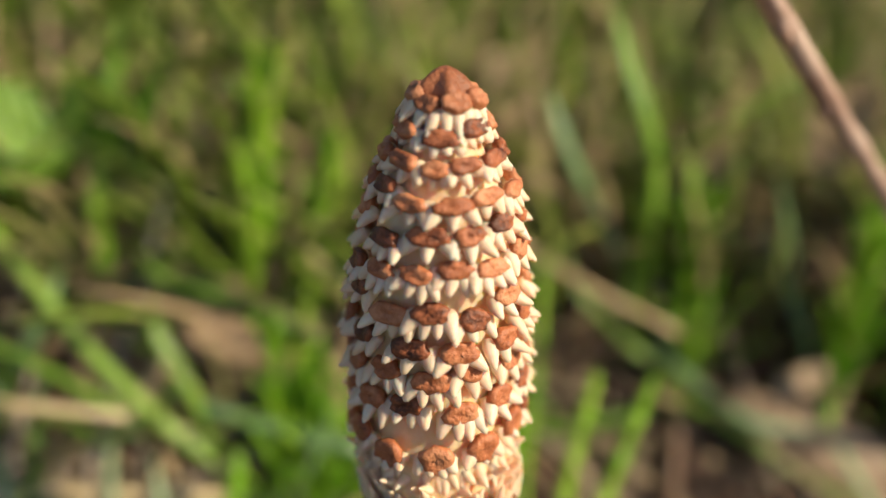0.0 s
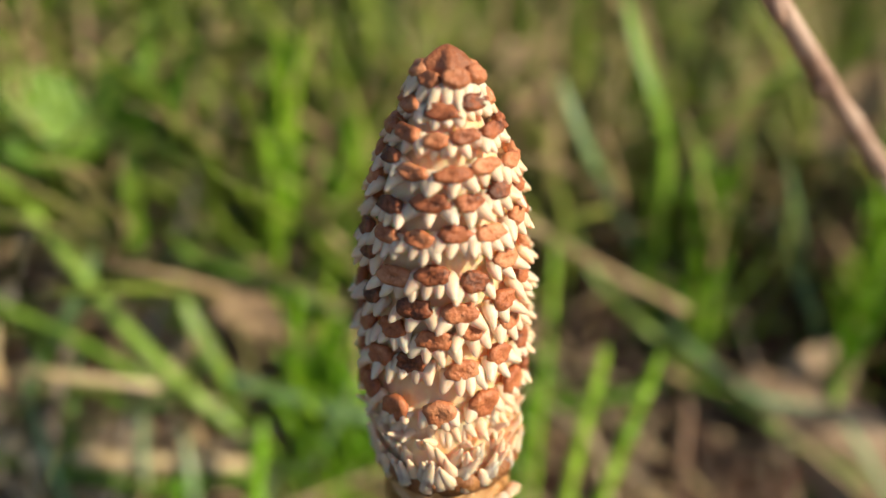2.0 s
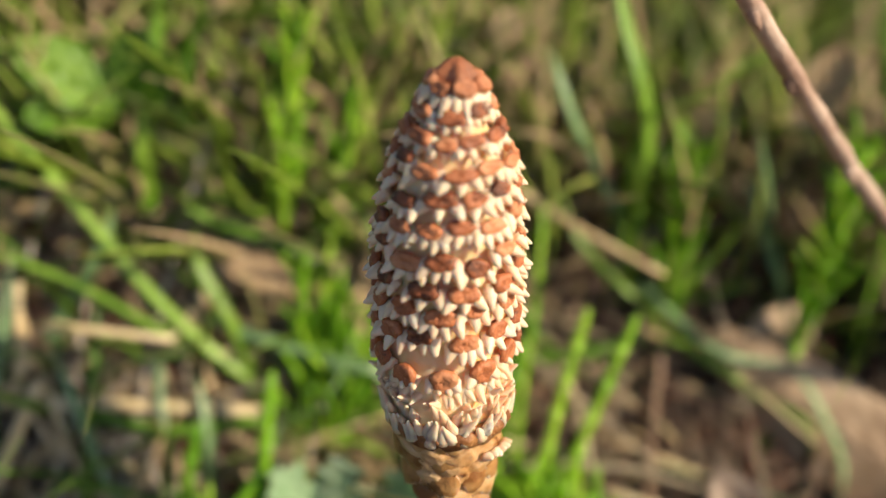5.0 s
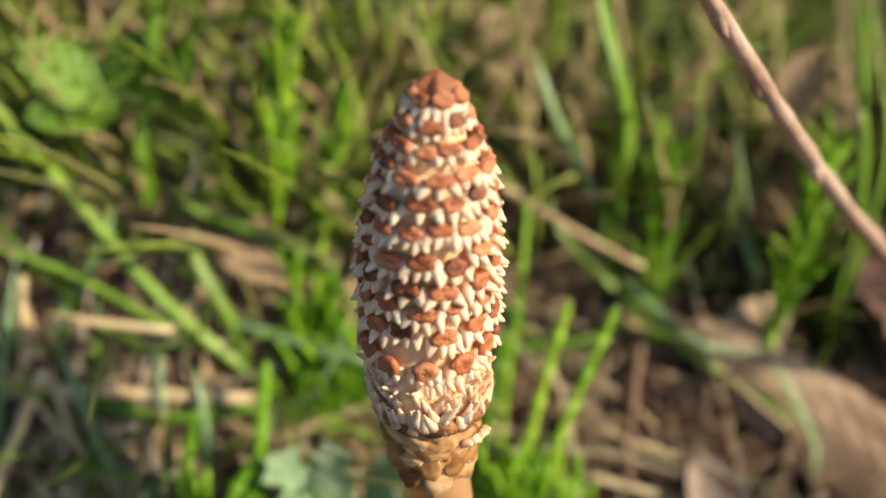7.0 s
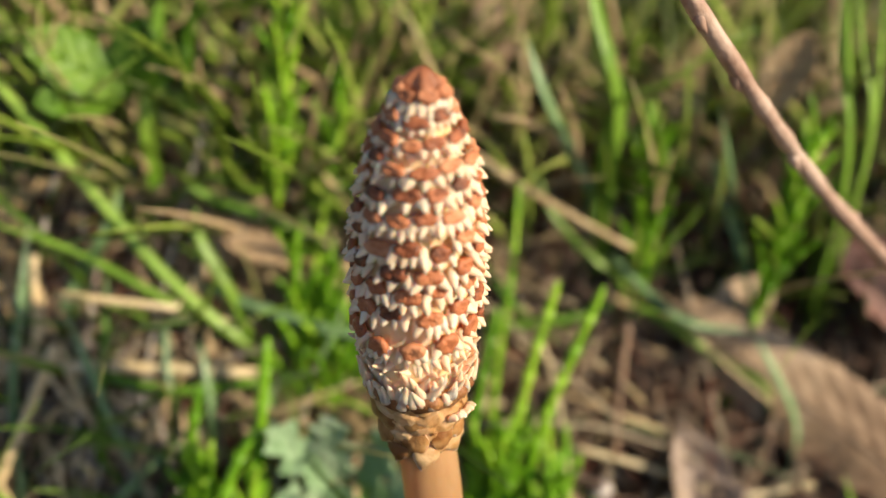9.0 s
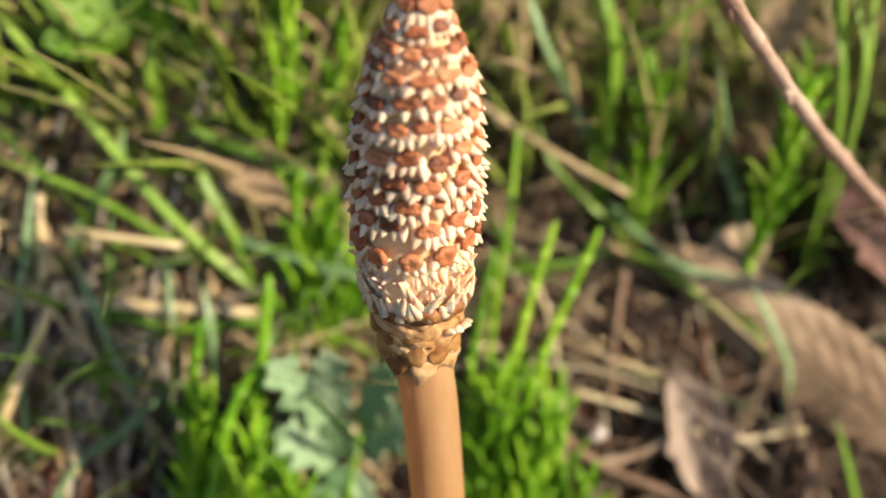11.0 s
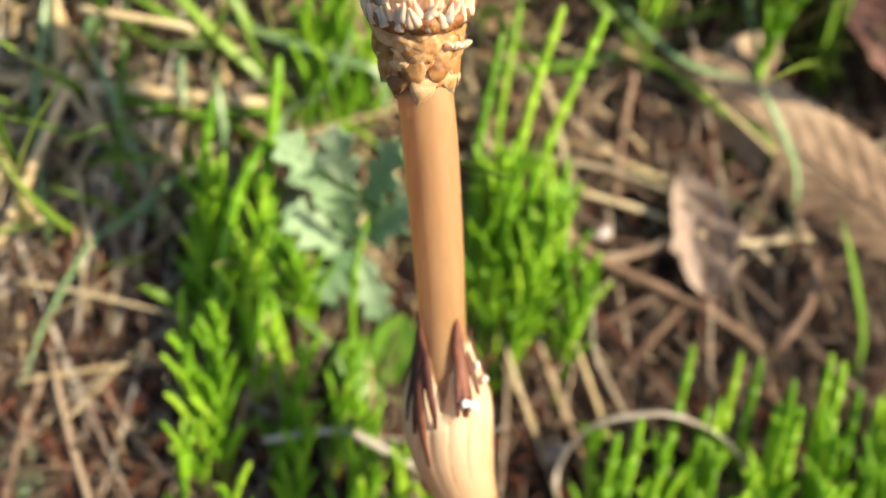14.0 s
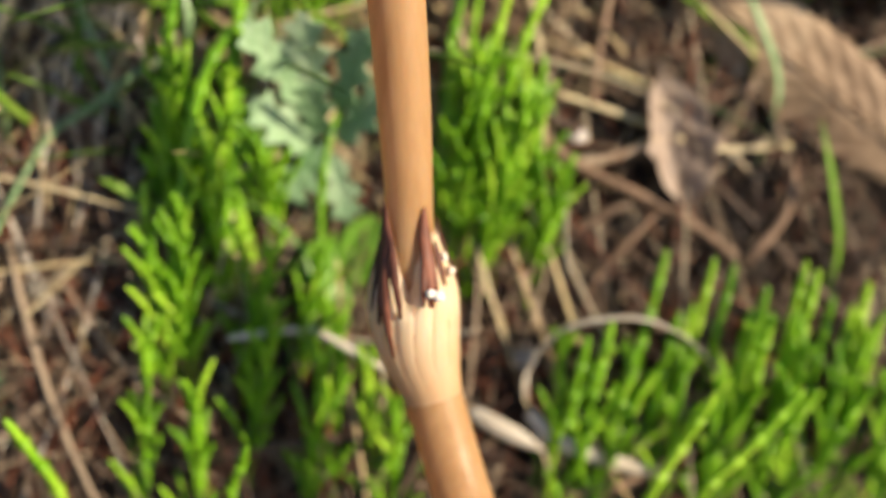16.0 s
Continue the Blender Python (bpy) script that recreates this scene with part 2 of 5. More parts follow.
def axis(z):
    """Centre of the plant at its own height z (millimetres)."""
    for (x0, y0, z0), (x1, y1, z1) in zip(AXIS, AXIS[1:]):
        if z >= z1:
            f = (z0 - z) / (z0 - z1)
            return Vector((x0 + (x1 - x0) * f, y0 + (y1 - y0) * f, z + FOOT))
    return Vector(AXIS[-1]) + Vector((0, 0, FOOT))


def out_way(angle):
    """Unit vector away from the axis; 0 degrees faces the viewer, positive turns towards +x."""
    a = radians(angle)
    return Vector((math.sin(a), -math.cos(a), 0))


def out_at(z, angle):
    """As out_way, but square to the leaning stalk at height z."""
    d = (axis(z + 1.5) - axis(z - 1.5)).normalized()
    w = out_way(angle)
    return (w - d * w.dot(d)).normalized()


def cap_mesh(name, w, h, thick, seed, mat, corners=6):
    """A shield-shaped scale with a wrinkled, slightly domed face towards +Z, width along X."""
    rnd = random.Random(seed)
    sides = 14
    turn = rnd.uniform(0, 1)
    lump = [rnd.uniform(0.86, 1.12) for _ in range(sides)]
    verts, faces = [], []
    rings = [(0.02, 0.12), (0.35, 0.18), (0.7, 0.24), (0.93, 0.08), (1.0, -0.35), (0.86, -0.75), (0.4, -1.0)]
    for rr, zz in rings:
        for k in range(sides):
            a = 2 * math.pi * k / sides
            hexed = 1 / max(0.86, math.cos((a + turn) % (2 * math.pi / corners) - math.pi / corners)) * 0.95
            r = rr * hexed * (1 + (lump[k] - 1) * rr)
            wob = 0.10 * math.sin(3 * a + seed) * rr + rnd.uniform(-0.13, 0.13) * (1 if zz > 0 else 0)
            verts.append((0.5 * w * MM * r * math.cos(a), 0.5 * h * MM * r * math.sin(a), thick * MM * (zz + wob)))
    for i in range(len(rings) - 1):
        for k in range(sides):
            k2 = (k + 1) % sides
            faces.append((i * sides + k, (i + 1) * sides + k, (i + 1) * sides + k2, i * sides + k2))
    faces.append(tuple(range(sides)))
    faces.append(tuple((len(rings) - 1) * sides + k for k in range(sides))[::-1])
    me = bpy.data.meshes.new(name)
    me.from_pydata(verts, [], faces)
    me.validate()
    me.shade_smooth()
    me.materials.append(mat)
    return me


def sac_data(length, r, bend, seed, prof=(1.35, 1.35, 1.08, 0.74, 0.44, 0.12)):
    """A finger-shaped spore sac along +Z, bent towards -Y."""
    rnd = random.Random(seed)
    pts = [Vector((0.05 * length * math.sin(t * 3 + seed), -bend * t * t, length * t)) * MM for t in (0, 0.25, 0.5, 0.75, 0.92, 1.0)]
    return tube(pts, [r * MM * p * rnd.uniform(0.93, 1.07) for p in prof], 8, 0.8, (1, 0, 0))


def mesh_of(name, data, mat):
    me = bpy.data.meshes.new(name)
    me.from_pydata([tuple(v) for v in data[0]], [], data[1])
    me.validate()
    me.shade_smooth()
    me.materials.append(mat)
    return me


def frame_of(place, z_way, x_way):
    """A matrix at place whose Z is z_way and whose X lies near x_way."""
    z = z_way.normalized()
    y = z.cross(x_way).normalized()
    x = y.cross(z)
    m = Matrix((x, y, z)).transposed().to_4x4()
    m.translation = place
    return m


def linked(name, me, m, parent, label=""):
    """A part that shares the mesh me, at the pose m in the world."""
    ob = new(name, me)
    ob.parent = parent
    back = Matrix.Identity(4)
    p = parent
    while p:
        back = p.matrix_basis @ back
        p = p.parent
    ob.matrix_basis = back.inverted() @ m
    return tagged(ob, label)


def build_fertile_stem():
    rnd = random.Random(4)
    plant = thing("fertile_horsetail", "tan fertile horsetail stem with a brown and cream spore cone", "plant", at=(0.027, -0.041, -0.050))
    base = plant.matrix_basis.inverted()

    def own(data):
        return [base @ Vector(v) for v in data[0]], data[1]

    # stalk, one gently bent tapering tube with faint grooves
    levels = (58, 52.4, 43.5, 36, 30.3, 26.6, 22.8, 20.2, 16.8, 14, 11.9, 6.9, 1.8, -8, -24, -42, -56)
    line = [p * MM for p in smooth_line([axis(z) for z in levels], 4)]
    radii = []
    for p in line:
        z = p.z / MM - FOOT
        radii.append(MM * (3.0 - 0.28 * math.exp(-((z - 31) / 9) ** 2) + 0.45 * min(1, max(0, (22 - z) / 12))))
    mesh_ob("stalk", *own(tube(line, radii, 40, 1.0, (1, 0, 0), 0.012)), STALK, plant, "smooth translucent tan stalk")

    # cone core: lathe under the scales
    prof = [(93.0, 0.6), (91.0, 1.5), (89.5, 2.3), (87, 3.5), (84, 4.3), (81, 4.75), (77, 5.15), (72, 5.3), (67, 5.2), (64, 5.0), (61.5, 4.1), (59.6, 3.5), (58.4, 2.85), (56, 2.7)]
    core = mesh_ob("cone_core", *own(tube([axis(z) * MM for z, _ in prof], [r * MM for _, r in prof], 32)), CORE, plant, "pale orange flesh of the cone")
    core.matrix_basis = Matrix.Identity(4)

    # scales in whorls, each with its spore sacs
    sacs = [mesh_of("sporangium", sac_data(l, r, b, i), SAC) for i, (l, r, b) in enumerate(((2.25, 0.46, 0.1), (2.4, 0.44, -0.1), (2.1, 0.5, 0.2), (2.35, 0.43, -0.2), (2.5, 0.45, 0.05)))]
    shapes = {}

    def cap_of(w, h, mat):
        """Scales of nearly one size share three meshes."""
        key = (round(w * 5), round(h * 5), mat.name)
        if key not in shapes:
            shapes[key] = [cap_mesh("scale", w, h, 0.7, 7 * len(shapes) + i, mat) for i in range(3)]
        return rnd.choice(shapes[key])

    rear = []

    def face_r(z):
        """Distance of the scales' faces from the axis at height z."""
        steps = ((64, 5.95), (69.6, 6.15), (75.3, 6.15), (80.2, 5.95), (82.8, 5.65), (85, 5.2), (86.8, 4.7), (88.8, 3.8), (90.4, 2.95), (92.5, 2.1), (94, 0.5))
        for (z0, r0), (z1, r1) in zip(steps, steps[1:]):
            if z <= z1:
                return r0 + (r1 - r0) * max(0, z - z0) / (z1 - z0)
        return 0.5

    def place_scale(z, lean, angle, w, h, front, mat=CAP, size=1.0, turned=0.0):
        way, side = out_way(angle), out_way(angle + 90)
        spot = (axis(z) + way * (face_r(z) + rnd.uniform(0.0, 0.25))) * MM
        up = (way * math.cos(radians(lean)) + Vector((0, 0, math.sin(radians(lean))))).normalized()
        m = frame_of(spot, up, side + Vector((0, 0, turned + rnd.uniform(-0.12, 0.12))))
        cap, me = None, cap_of((1.0 if z > 81 else 1.06) * w, h, mat)
        if front:
            cap = linked("scale", me, m, plant)
        else:
            rear.append((([m @ v.co for v in me.vertices], [tuple(p.vertices) for p in me.polygons]), 0))
        count = 3 if w < 2.25 else rnd.choice((3, 4, 4))
        for k in range(count):
            f = (k - (count - 1) / 2) / ((count - 1) / 2) + rnd.uniform(-0.08, 0.08)
            root = spot + (side * f * 0.33 * w - way * 0.7 + Vector((0, 0, -0.3))) * MM
            aim = way * rnd.uniform(0.78, 1.05) + Vector((0, 0, rnd.uniform(-0.92, -0.72) + 0.1 * abs(f))) + side * (f * 0.6 + rnd.uniform(-0.07, 0.07))
            q = frame_of(root, aim, side) @ Matrix.Diagonal((1.08, 1.08, size * rnd.uniform(0.68, 0.87), 1))
            if front:
                linked("sporangium", rnd.choice(sacs), q, cap)
            else:
                me = rnd.choice(sacs)
                rear.append((([q @ v.co for v in me.vertices], [tuple(p.vertices) for p in me.polygons]), 1))

    def whorl(z, lean, h, *front, size=1.0):
        """One ring of scales: angle, height above the ring's own, width of those that face the viewer; the rest even."""
        for angle, dz, w in front:
            place_scale(z + dz, lean, angle, w, h, True, size=size)
        first, last = front[0][0] + 360, front[-1][0]
        n = max(2, round((first - last) / 34))
        for k in range(1, n):
            place_scale(z + rnd.uniform(-0.3, 0.3), lean, last + (first - last) * k / n, 2.4, h, False, size=size)

    whorl(90.6, 34, 1.35, (-59, 0.0, 2.2), (-5, -0.2, 2.5), (44, 0.2, 2.4), (96, 0.0, 2.2), size=0.75)
    whorl(88.9, 32, 1.25, (-78, 0.0, 2.2), (-42, 0.1, 2.5), (-8, -0.2, 1.9), (21, 0.0, 2.2), (57, 0.0, 2.3), (92, 0.0, 2.2), size=0.85)
    whorl(86.9, 30, 1.2, (-88, 0.2, 2.2), (-56, 0.4, 2.2), (-26, -0.2, 2.4), (7, -0.2, 2.8), (36, 0.1, 2.3), (70, -0.2, 2.3), size=0.95)
    whorl(84.9, 28, 1.45, (-80, 0.5, 2.0), (-43, -0.6, 2.4), (-9, 0.0, 2.9), (19, 0.0, 2.2), (47, 0.3, 2.3), (80, 0.0, 2.2))
    whorl(82.7, 26, 1.35, (-74, -0.9, 2.2), (-43, -0.4, 2.5), (-16, -0.2, 2.3), (9, 0.2, 2.5), (34, 0.0, 2.4), (64, 0.4, 2.2), (92, 0.0, 2.2))
    whorl(79.8, 20, 1.6, (-90, 0.3, 2.2), (-62, 0.8, 2.1), (-33, -0.3, 2.9), (-6, 0.3, 2.5), (22, -0.4, 2.2), (48, 0.7, 2.1), (68, -1.2, 2.0), (95, 0.0, 2.2))
    whorl(77.4, 16, 1.65, (-84, 0.0, 2.2), (-56, 0.0, 2.2), (-17, 0.1, 2.6), (13, -0.1, 2.6), (45, 0.1, 2.1), (78, 0.0, 2.2))
    whorl(75.4, 14, 1.5, (-94, -0.5, 2.2), (-64, -0.5, 2.1), (-34, 0.2, 2.3), (-3, -0.1, 2.6), (21, 0.3, 1.8), (52, 0.3, 2.1), (84, 0.0, 2.2))
    whorl(73.2, 10, 1.6, (-78, -0.6, 2.3), (-46, -0.1, 2.4), (-19, 0.2, 2.5), (15, -0.3, 2.4), (43, 0.2, 2.2), (74, 0.0, 2.3))
    whorl(70.2, 4, 2.1, (-88, -0.6, 2.1), (-58, 0.1, 2.1), (-31, -0.4, 2.0), (0, -0.3, 2.3), (31, 0.0, 2.2), (60, 0.4, 2.2), (90, 0.2, 2.2), size=0.75)
    for kind, name, mat in ((0, "scale_rest", CAP), (1, "sporangium_rest", SAC)):
        v, f = joined([d for d, k in rear if k == kind])
        tagged(mesh_ob(name, *own((v, f)), mat, plant), kind="stuff")

    # the pointed top: a wrinkled hood of fused scales
    tips = [(94.1, 0.25), (93.8, 0.75), (93.4, 1.2), (93.0, 1.55), (92.6, 1.75), (92.3, 1.6), (92.2, 1.0)]
    verts, faces = [], []
    for j, (z, r) in enumerate(tips):
        for k in range(24):
            a = 15 * k
            lump = 1 + (0.14 * math.sin(radians(a * 5 + 40)) + 0.06 * math.sin(radians(a * 3))) * min(1, j / 3)
            verts.append((axis(z) + out_way(a) * r * lump + Vector((0, 0, 0.16 * math.sin(radians(a * 5 + 40)) * min(1, j / 2)))) * MM)
    for j in range(len(tips) - 1):
        for k in range(24):
            faces.append((j * 24 + k, (j + 1) * 24 + k, (j + 1) * 24 + (k + 1) % 24, j * 24 + (k + 1) % 24))
    faces.append(tuple(range(24)))
    hood = mesh_ob("tip_hood", *own((verts, faces)), TIP, plant, "wrinkled orange-brown pointed tip")
    hat = [cap_mesh("scale", 1.8, 1.3, 0.7, 60, TIP), cap_mesh("scale", 2.15, 1.5, 0.75, 61, TIP)]
    for a, z, r, lift in ((-34, 92.2, 2.1, 0.5), (20, 92.4, 2.15, 0.65), (70, 92.4, 2.25, 0.65), (-82, 92.75, 2.0, 0.85), (140, 92.5, 2.1, 0.6), (-150, 92.5, 2.1, 0.6)):
        linked("scale", hat[0 if -60 < a < 0 else 1], frame_of((axis(z) + out_way(a) * r) * MM, out_way(a) * 0.72 + Vector((0, 0, lift)), out_way(a + 90)), plant)
    for a in range(-120, 121, 20):
        q = frame_of((axis(91.75 + 0.5 * (a < -50)) + out_way(a) * 1.75) * MM, out_way(a + rnd.uniform(-6, 6)) * 0.75 + Vector((0, 0, -0.75)), out_way(a + 90))
        linked("sporangium", sacs[abs(a) // 20 % 4], q @ Matrix.Diagonal((0.9, 0.9, 0.85, 1)), hood)

    # crowded sacs above the rim
    fangs = [sac_data(l, 0.42, b, 20 + i, (1.5, 1.3, 1.0, 0.68, 0.40, 0.08)) for i, (l, b) in enumerate(((2.3, 0.1), (2.6, -0.1), (2.0, 0.15), (2.45, -0.15)))]
    fringe = []
    for z, r, out, up, n, size, fat in ((64.2, 5.35, 0.22, 1.0, 40, 0.8, 0.95), (64.7, 5.15, 0.36, 1.0, 38, 0.95, 0.9), (65.6, 4.95, 0.5, 1.0, 32, 0.95, 0.9), (66.8, 4.8, 0.8, 0.7, 22, 0.8, 0.85),
                                        (68.0, 4.8, 0.9, -0.5, 20, 0.75, 0.85), (69.0, 4.9, 0.6, -0.9, 28, 0.95, 0.85)):
        for k in range(n):
            a = 360 * k / n + rnd.uniform(-6, 6)
            aim = out_way(a) * out + Vector((0, 0, up + rnd.uniform(-0.3, 0.3))) + out_way(a + 90) * rnd.uniform(-0.4, 0.4)
            q = frame_of((axis(z) + out_way(a) * r + Vector((0, 0, rnd.uniform(-0.4, 0.4)))) * MM, aim, out_way(a + 90)) @ Matrix.Diagonal((fat, fat, size * rnd.uniform(0.8, 1.2), 1))
            v, f = rnd.choice(fangs)
            fringe.append(([q @ p for p in v], f))
    tagged(mesh_ob("sporangium_fringe", *own(joined(fringe)), SAC, plant, "crowded cream spore sacs above the rim"), kind="stuff")

    # ragged brown rim
    verts, faces = [], []
    ringz = [(65.2, 5.35), (65.0, 5.8), (64.4, 5.85), (63.5, 5.45), (63.3, 4.4)]
    for j, (z, r) in enumerate(ringz):
        for k in range(60):
            a = 6 * k
            rag = 0.26 * noise.noise(Vector((k * 0.55, j * 0.3, 2))) + 0.22 * noise.noise(Vector((k * 1.7, j, 7)))
            verts.append((axis(z) + out_way(a) * (r * (1 + 0.5 * rag * (j < 3)) - 0.1) + Vector((0, 0, 1.7 * rag * (j < 4)))) * MM)
    for j in range(len(ringz) - 1):
        for k in range(60):
            faces.append((j * 60 + k, (j + 1) * 60 + k, (j + 1) * 60 + (k + 1) % 60, j * 60 + (k + 1) % 60))
    rim = mesh_ob("rim", *own((verts, faces)), RIM, plant, "ragged dark brown rim below the cone")
    mod = rim.modifiers.new("thickness", "SOLIDIFY")
    mod.thickness = 0.25 * MM

    # the collar: a lumpy ring of grown-together bracts
    seeds = []
    for row, z in enumerate((57.9, 59.2, 60.6, 62.0, 63.3)):
        n = (8, 9, 9, 10, 10)[row]
        for k in range(n):
            seeds.append((360 * (k + 0.5 * (row % 2)) / n + rnd.uniform(-11, 11), z + rnd.uniform(-0.55, 0.55), rnd.uniform(0.75, 1.25), rnd.uniform(-0.35, 0.35)))
    shape = [(57.3, 2.8), (57.6, 3.3), (58.6, 3.6), (60.0, 4.05), (62.0, 4.6), (63.6, 4.95), (64.4, 5.0)]
    verts, faces = [], []
    levels, around = 56, 130
    for j in range(levels):
        z = 57.3 + 7.1 * j / (levels - 1)
        for (z0, r0), (z1, r1) in zip(shape, shape[1:]):
            if z <= z1 + 1e-6:
                r = r0 + (r1 - r0) * (z - z0) / (z1 - z0)
                break
        for k in range(around):
            a = 360 * k / around
            best, high, turn = 9.0, 1.0, 0.0
            for sa, sz, sh, st in seeds:
                da = radians((a - sa + 180) % 360 - 180) * r
                dz = z - sz + st * da
                d = math.hypot(da * 0.82, dz * 1.1) / sh
                if d < best:
                    best, high, turn = d, sh, dz
            bulge = math.sqrt(max(0, 1 - (best / 1.55) ** 2)) * 0.4 * high
            edge = 0.22 * max(-1, min(1, turn)) * min(1, (z - 57.3) / 2)
            fine = 0.12 * noise.noise(Vector((a * 0.12, z * 1.5, 3)))
            keep = min(1, (z - 57.3) / 0.8)
            verts.append((axis(z) + out_way(a) * (r - 0.3 + (bulge + edge + fine) * keep)) * MM)
    for j in range(levels - 1):
        for k in range(around):
            k2 = (k + 1) % around
            faces.append((j * around + k, j * around + k2, (j + 1) * around + k2, (j + 1) * around + k))
    spot = base @ Vector((-0.0030, -0.0236, 0.0330))
    verts, faces = own((verts, faces))
    collar = mesh_ob("collar", [v - spot for v in verts], faces, COLLAR, plant, "golden brown lumpy collar of fused bracts")
    collar.location = spot
    cam.data.dof.focus_object = collar
    # the collar's papery bracts, in three overlapping rows, points down
    def bract_mesh(w, h, seed):
        pick = random.Random(seed)
        rows, cols, verts, faces = 9, 8, [], []
        jag = [pick.uniform(-0.12, 0.12) for _ in range(cols + 1)]
        for skin in (0, 1):
            for i in range(rows + 1):
                v = i / rows
                half = 0.5 * w * (1 - 0.9 * v ** 2.6) * (0.86 + 0.14 * min(1, v * 3))
                for j in range(cols + 1):
                    u = 2 * j / cols - 1
                    x = u * half
                    y = -v * h + (jag[j] * h * (v > 0.85)) + 0.12 * h * u * u * v
                    z = -x * x / 9.5 + 0.42 * math.sin(math.pi * min(1, v * 1.05)) * (1 - 0.6 * u * u) + 0.22 * v ** 3 + 0.10 * noise.noise(Vector((x * 1.6, y * 1.6, seed)))
                    verts.append(Vector((x, y, z - 0.16 * skin)) * MM)
        w1, n = cols + 1, (rows + 1) * (cols + 1)
        edge = []
        for i in range(rows):
            for j in range(cols):
                q = (i * w1 + j, (i + 1) * w1 + j, (i + 1) * w1 + j + 1, i * w1 + j + 1)
                edge += [i == rows - 1 or (i > 3 and j in (0, cols - 1)), False]
                faces += [q, tuple(k + n for k in q[::-1])]
        for i in range(rows):
            for j in (0, cols):
                a, b = i * w1 + j, (i + 1) * w1 + j
                faces.append((a, a + n, b + n, b) if j == 0 else (a, b, b + n, a + n))
                edge.append(True)
        for j in range(cols):
            a = rows * w1 + j
            faces.append((a, a + n, a + 1 + n, a + 1))
            edge.append(True)
        me = bpy.data.meshes.new("bract")
        me.from_pydata([tuple(v) for v in verts], [], faces)
        me.shade_smooth()
        me.materials.append(COLLAR)
        me.materials.append(PAPER)
        for p, e in zip(me.polygons, edge):
            p.material_index = int(e)
        return me

    for top, r, n, w, h, tilt, shift in ((58.9, 3.65, 8, 3.2, 2.2, 0.05, 8), (60.4, 4.1, 8, 3.5, 2.5, 0.10, 30), (62.2, 4.55, 9, 3.5, 2.7, 0.18, 4), (63.9, 4.95, 10, 3.5, 2.5, 0.30, 22)):
        kinds = [bract_mesh(w * q, h * (1.15 - 0.1 * i), 9 * n + i + int(10 * r)) for i, q in enumerate((0.9, 1.0, 1.15))]
        for k in range(n):
            a = shift + 360 * k / n + rnd.uniform(-7, 7)
            z = top + rnd.uniform(-0.3, 0.3)
            m = frame_of((axis(z) + out_way(a) * (r + 0.1)) * MM, out_way(a) + Vector((0, 0, -tilt)), out_way(a + 90) + Vector((0, 0, rnd.uniform(-0.35, 0.35))))
            linked("bract", rnd.choice(kinds), m, plant)
    for k in range(6):
        a = 42 + 7 * k
        q = frame_of((axis(62.0 - 0.12 * k) + out_way(a) * 4.95) * MM, out_way(a) + Vector((0, 0, 0.5)), out_way(a + 90)) @ Matrix.Diagonal((0.8, 0.8, 0.4, 1))
        linked("sporangium", sacs[k % 4], q, plant)

    # the sheath round the stalk: swollen, ribbed, open above with a deep cleft
    ribs = 17
    levels = [(11.2, 3.42), (12.2, 3.65), (13.2, 3.95), (14.5, 4.4), (16.0, 4.85), (17.6, 5.15), (19.4, 5.32), (21.2, 5.3), (22.8, 5.0), (24.2, 4.5), (25.4, 4.0), (26.5, 3.55), (27.4, 3.25), (28.2, 3.05)]
    verts, faces = [], []
    sides = 264
    for inner in (0, 1):
        for z, r in (levels if not inner else levels[:5:-1]):
            s = (z - 11.2) / 17.0
            for k in range(sides):
                a = 360 * k / sides
                d = ((a + 2 + 180) % 360 - 180) / 23
                cleft = math.exp(-d * d) * 5.4 * max(0, s - 0.5) / 0.5
                groove = 0.30 * min(1, s * 1.4) * (1 - 0.6 * max(0, (s - 0.72) / 0.28)) * (abs(math.cos(radians(a * ribs / 2 + 20))) ** 0.6 - 0.7)
                wob = 0.2 * noise.noise(Vector((a * 0.06, z * 0.1, 3)))
                zz = z - cleft + (0.9 * noise.noise(Vector((a * 0.11, 5, 1))) if s > 0.85 else 0)
                verts.append((axis(zz) + out_at(zz, a) * (r + groove + wob * s - 0.3 * inner)) * MM)
    rows = len(levels) + len(levels[:5:-1])
    for j in range(rows - 1):
        for k in range(sides):
            faces.append((j * sides + k, j * sides + (k + 1) % sides, (j + 1) * sides + (k + 1) % sides, (j + 1) * sides + k))
    sheath = mesh_ob("sheath", *own((verts, faces)), SHEATH, plant, "swollen ribbed straw-coloured stem sheath")

    for k in range(ribs):
        a = (180 - 40 + 360 * k) / ribs
        pts = []
        for t in (0, 0.25, 0.5, 0.75, 1):
            z = 13.5 + (8.5 + 1.5 * math.sin(k * 2.3)) * t
            r = next(r0 + (r1 - r0) * (z - z0) / (z1 - z0) for (z0, r0), (z1, r1) in zip(levels, levels[1:]) if z <= z1)
            pts.append((axis(z) + out_at(z, a) * (r - 0.22 * min(1, (z - 11.2) / 17 * 1.4))) * MM)
        v, f = tube(pts, [0.15 * MM * q for q in (0.2, 0.7, 1, 0.9, 0.4)], 6, 0.5, tuple(out_way(a + 90)))
        mesh_ob("groove", *own((v, f)), GROOVE, sheath, "orange-brown line between two ribs").matrix_basis = Matrix.Identity(4)

    def sheath_r(z):
        for (z0, r0), (z1, r1) in zip(levels, levels[1:]):
            if z <= z1:
                return r0 + (r1 - r0) * (z - z0) / (z1 - z0)
        return max(2.85, 3.05 - (z - 28.2) * 0.1)

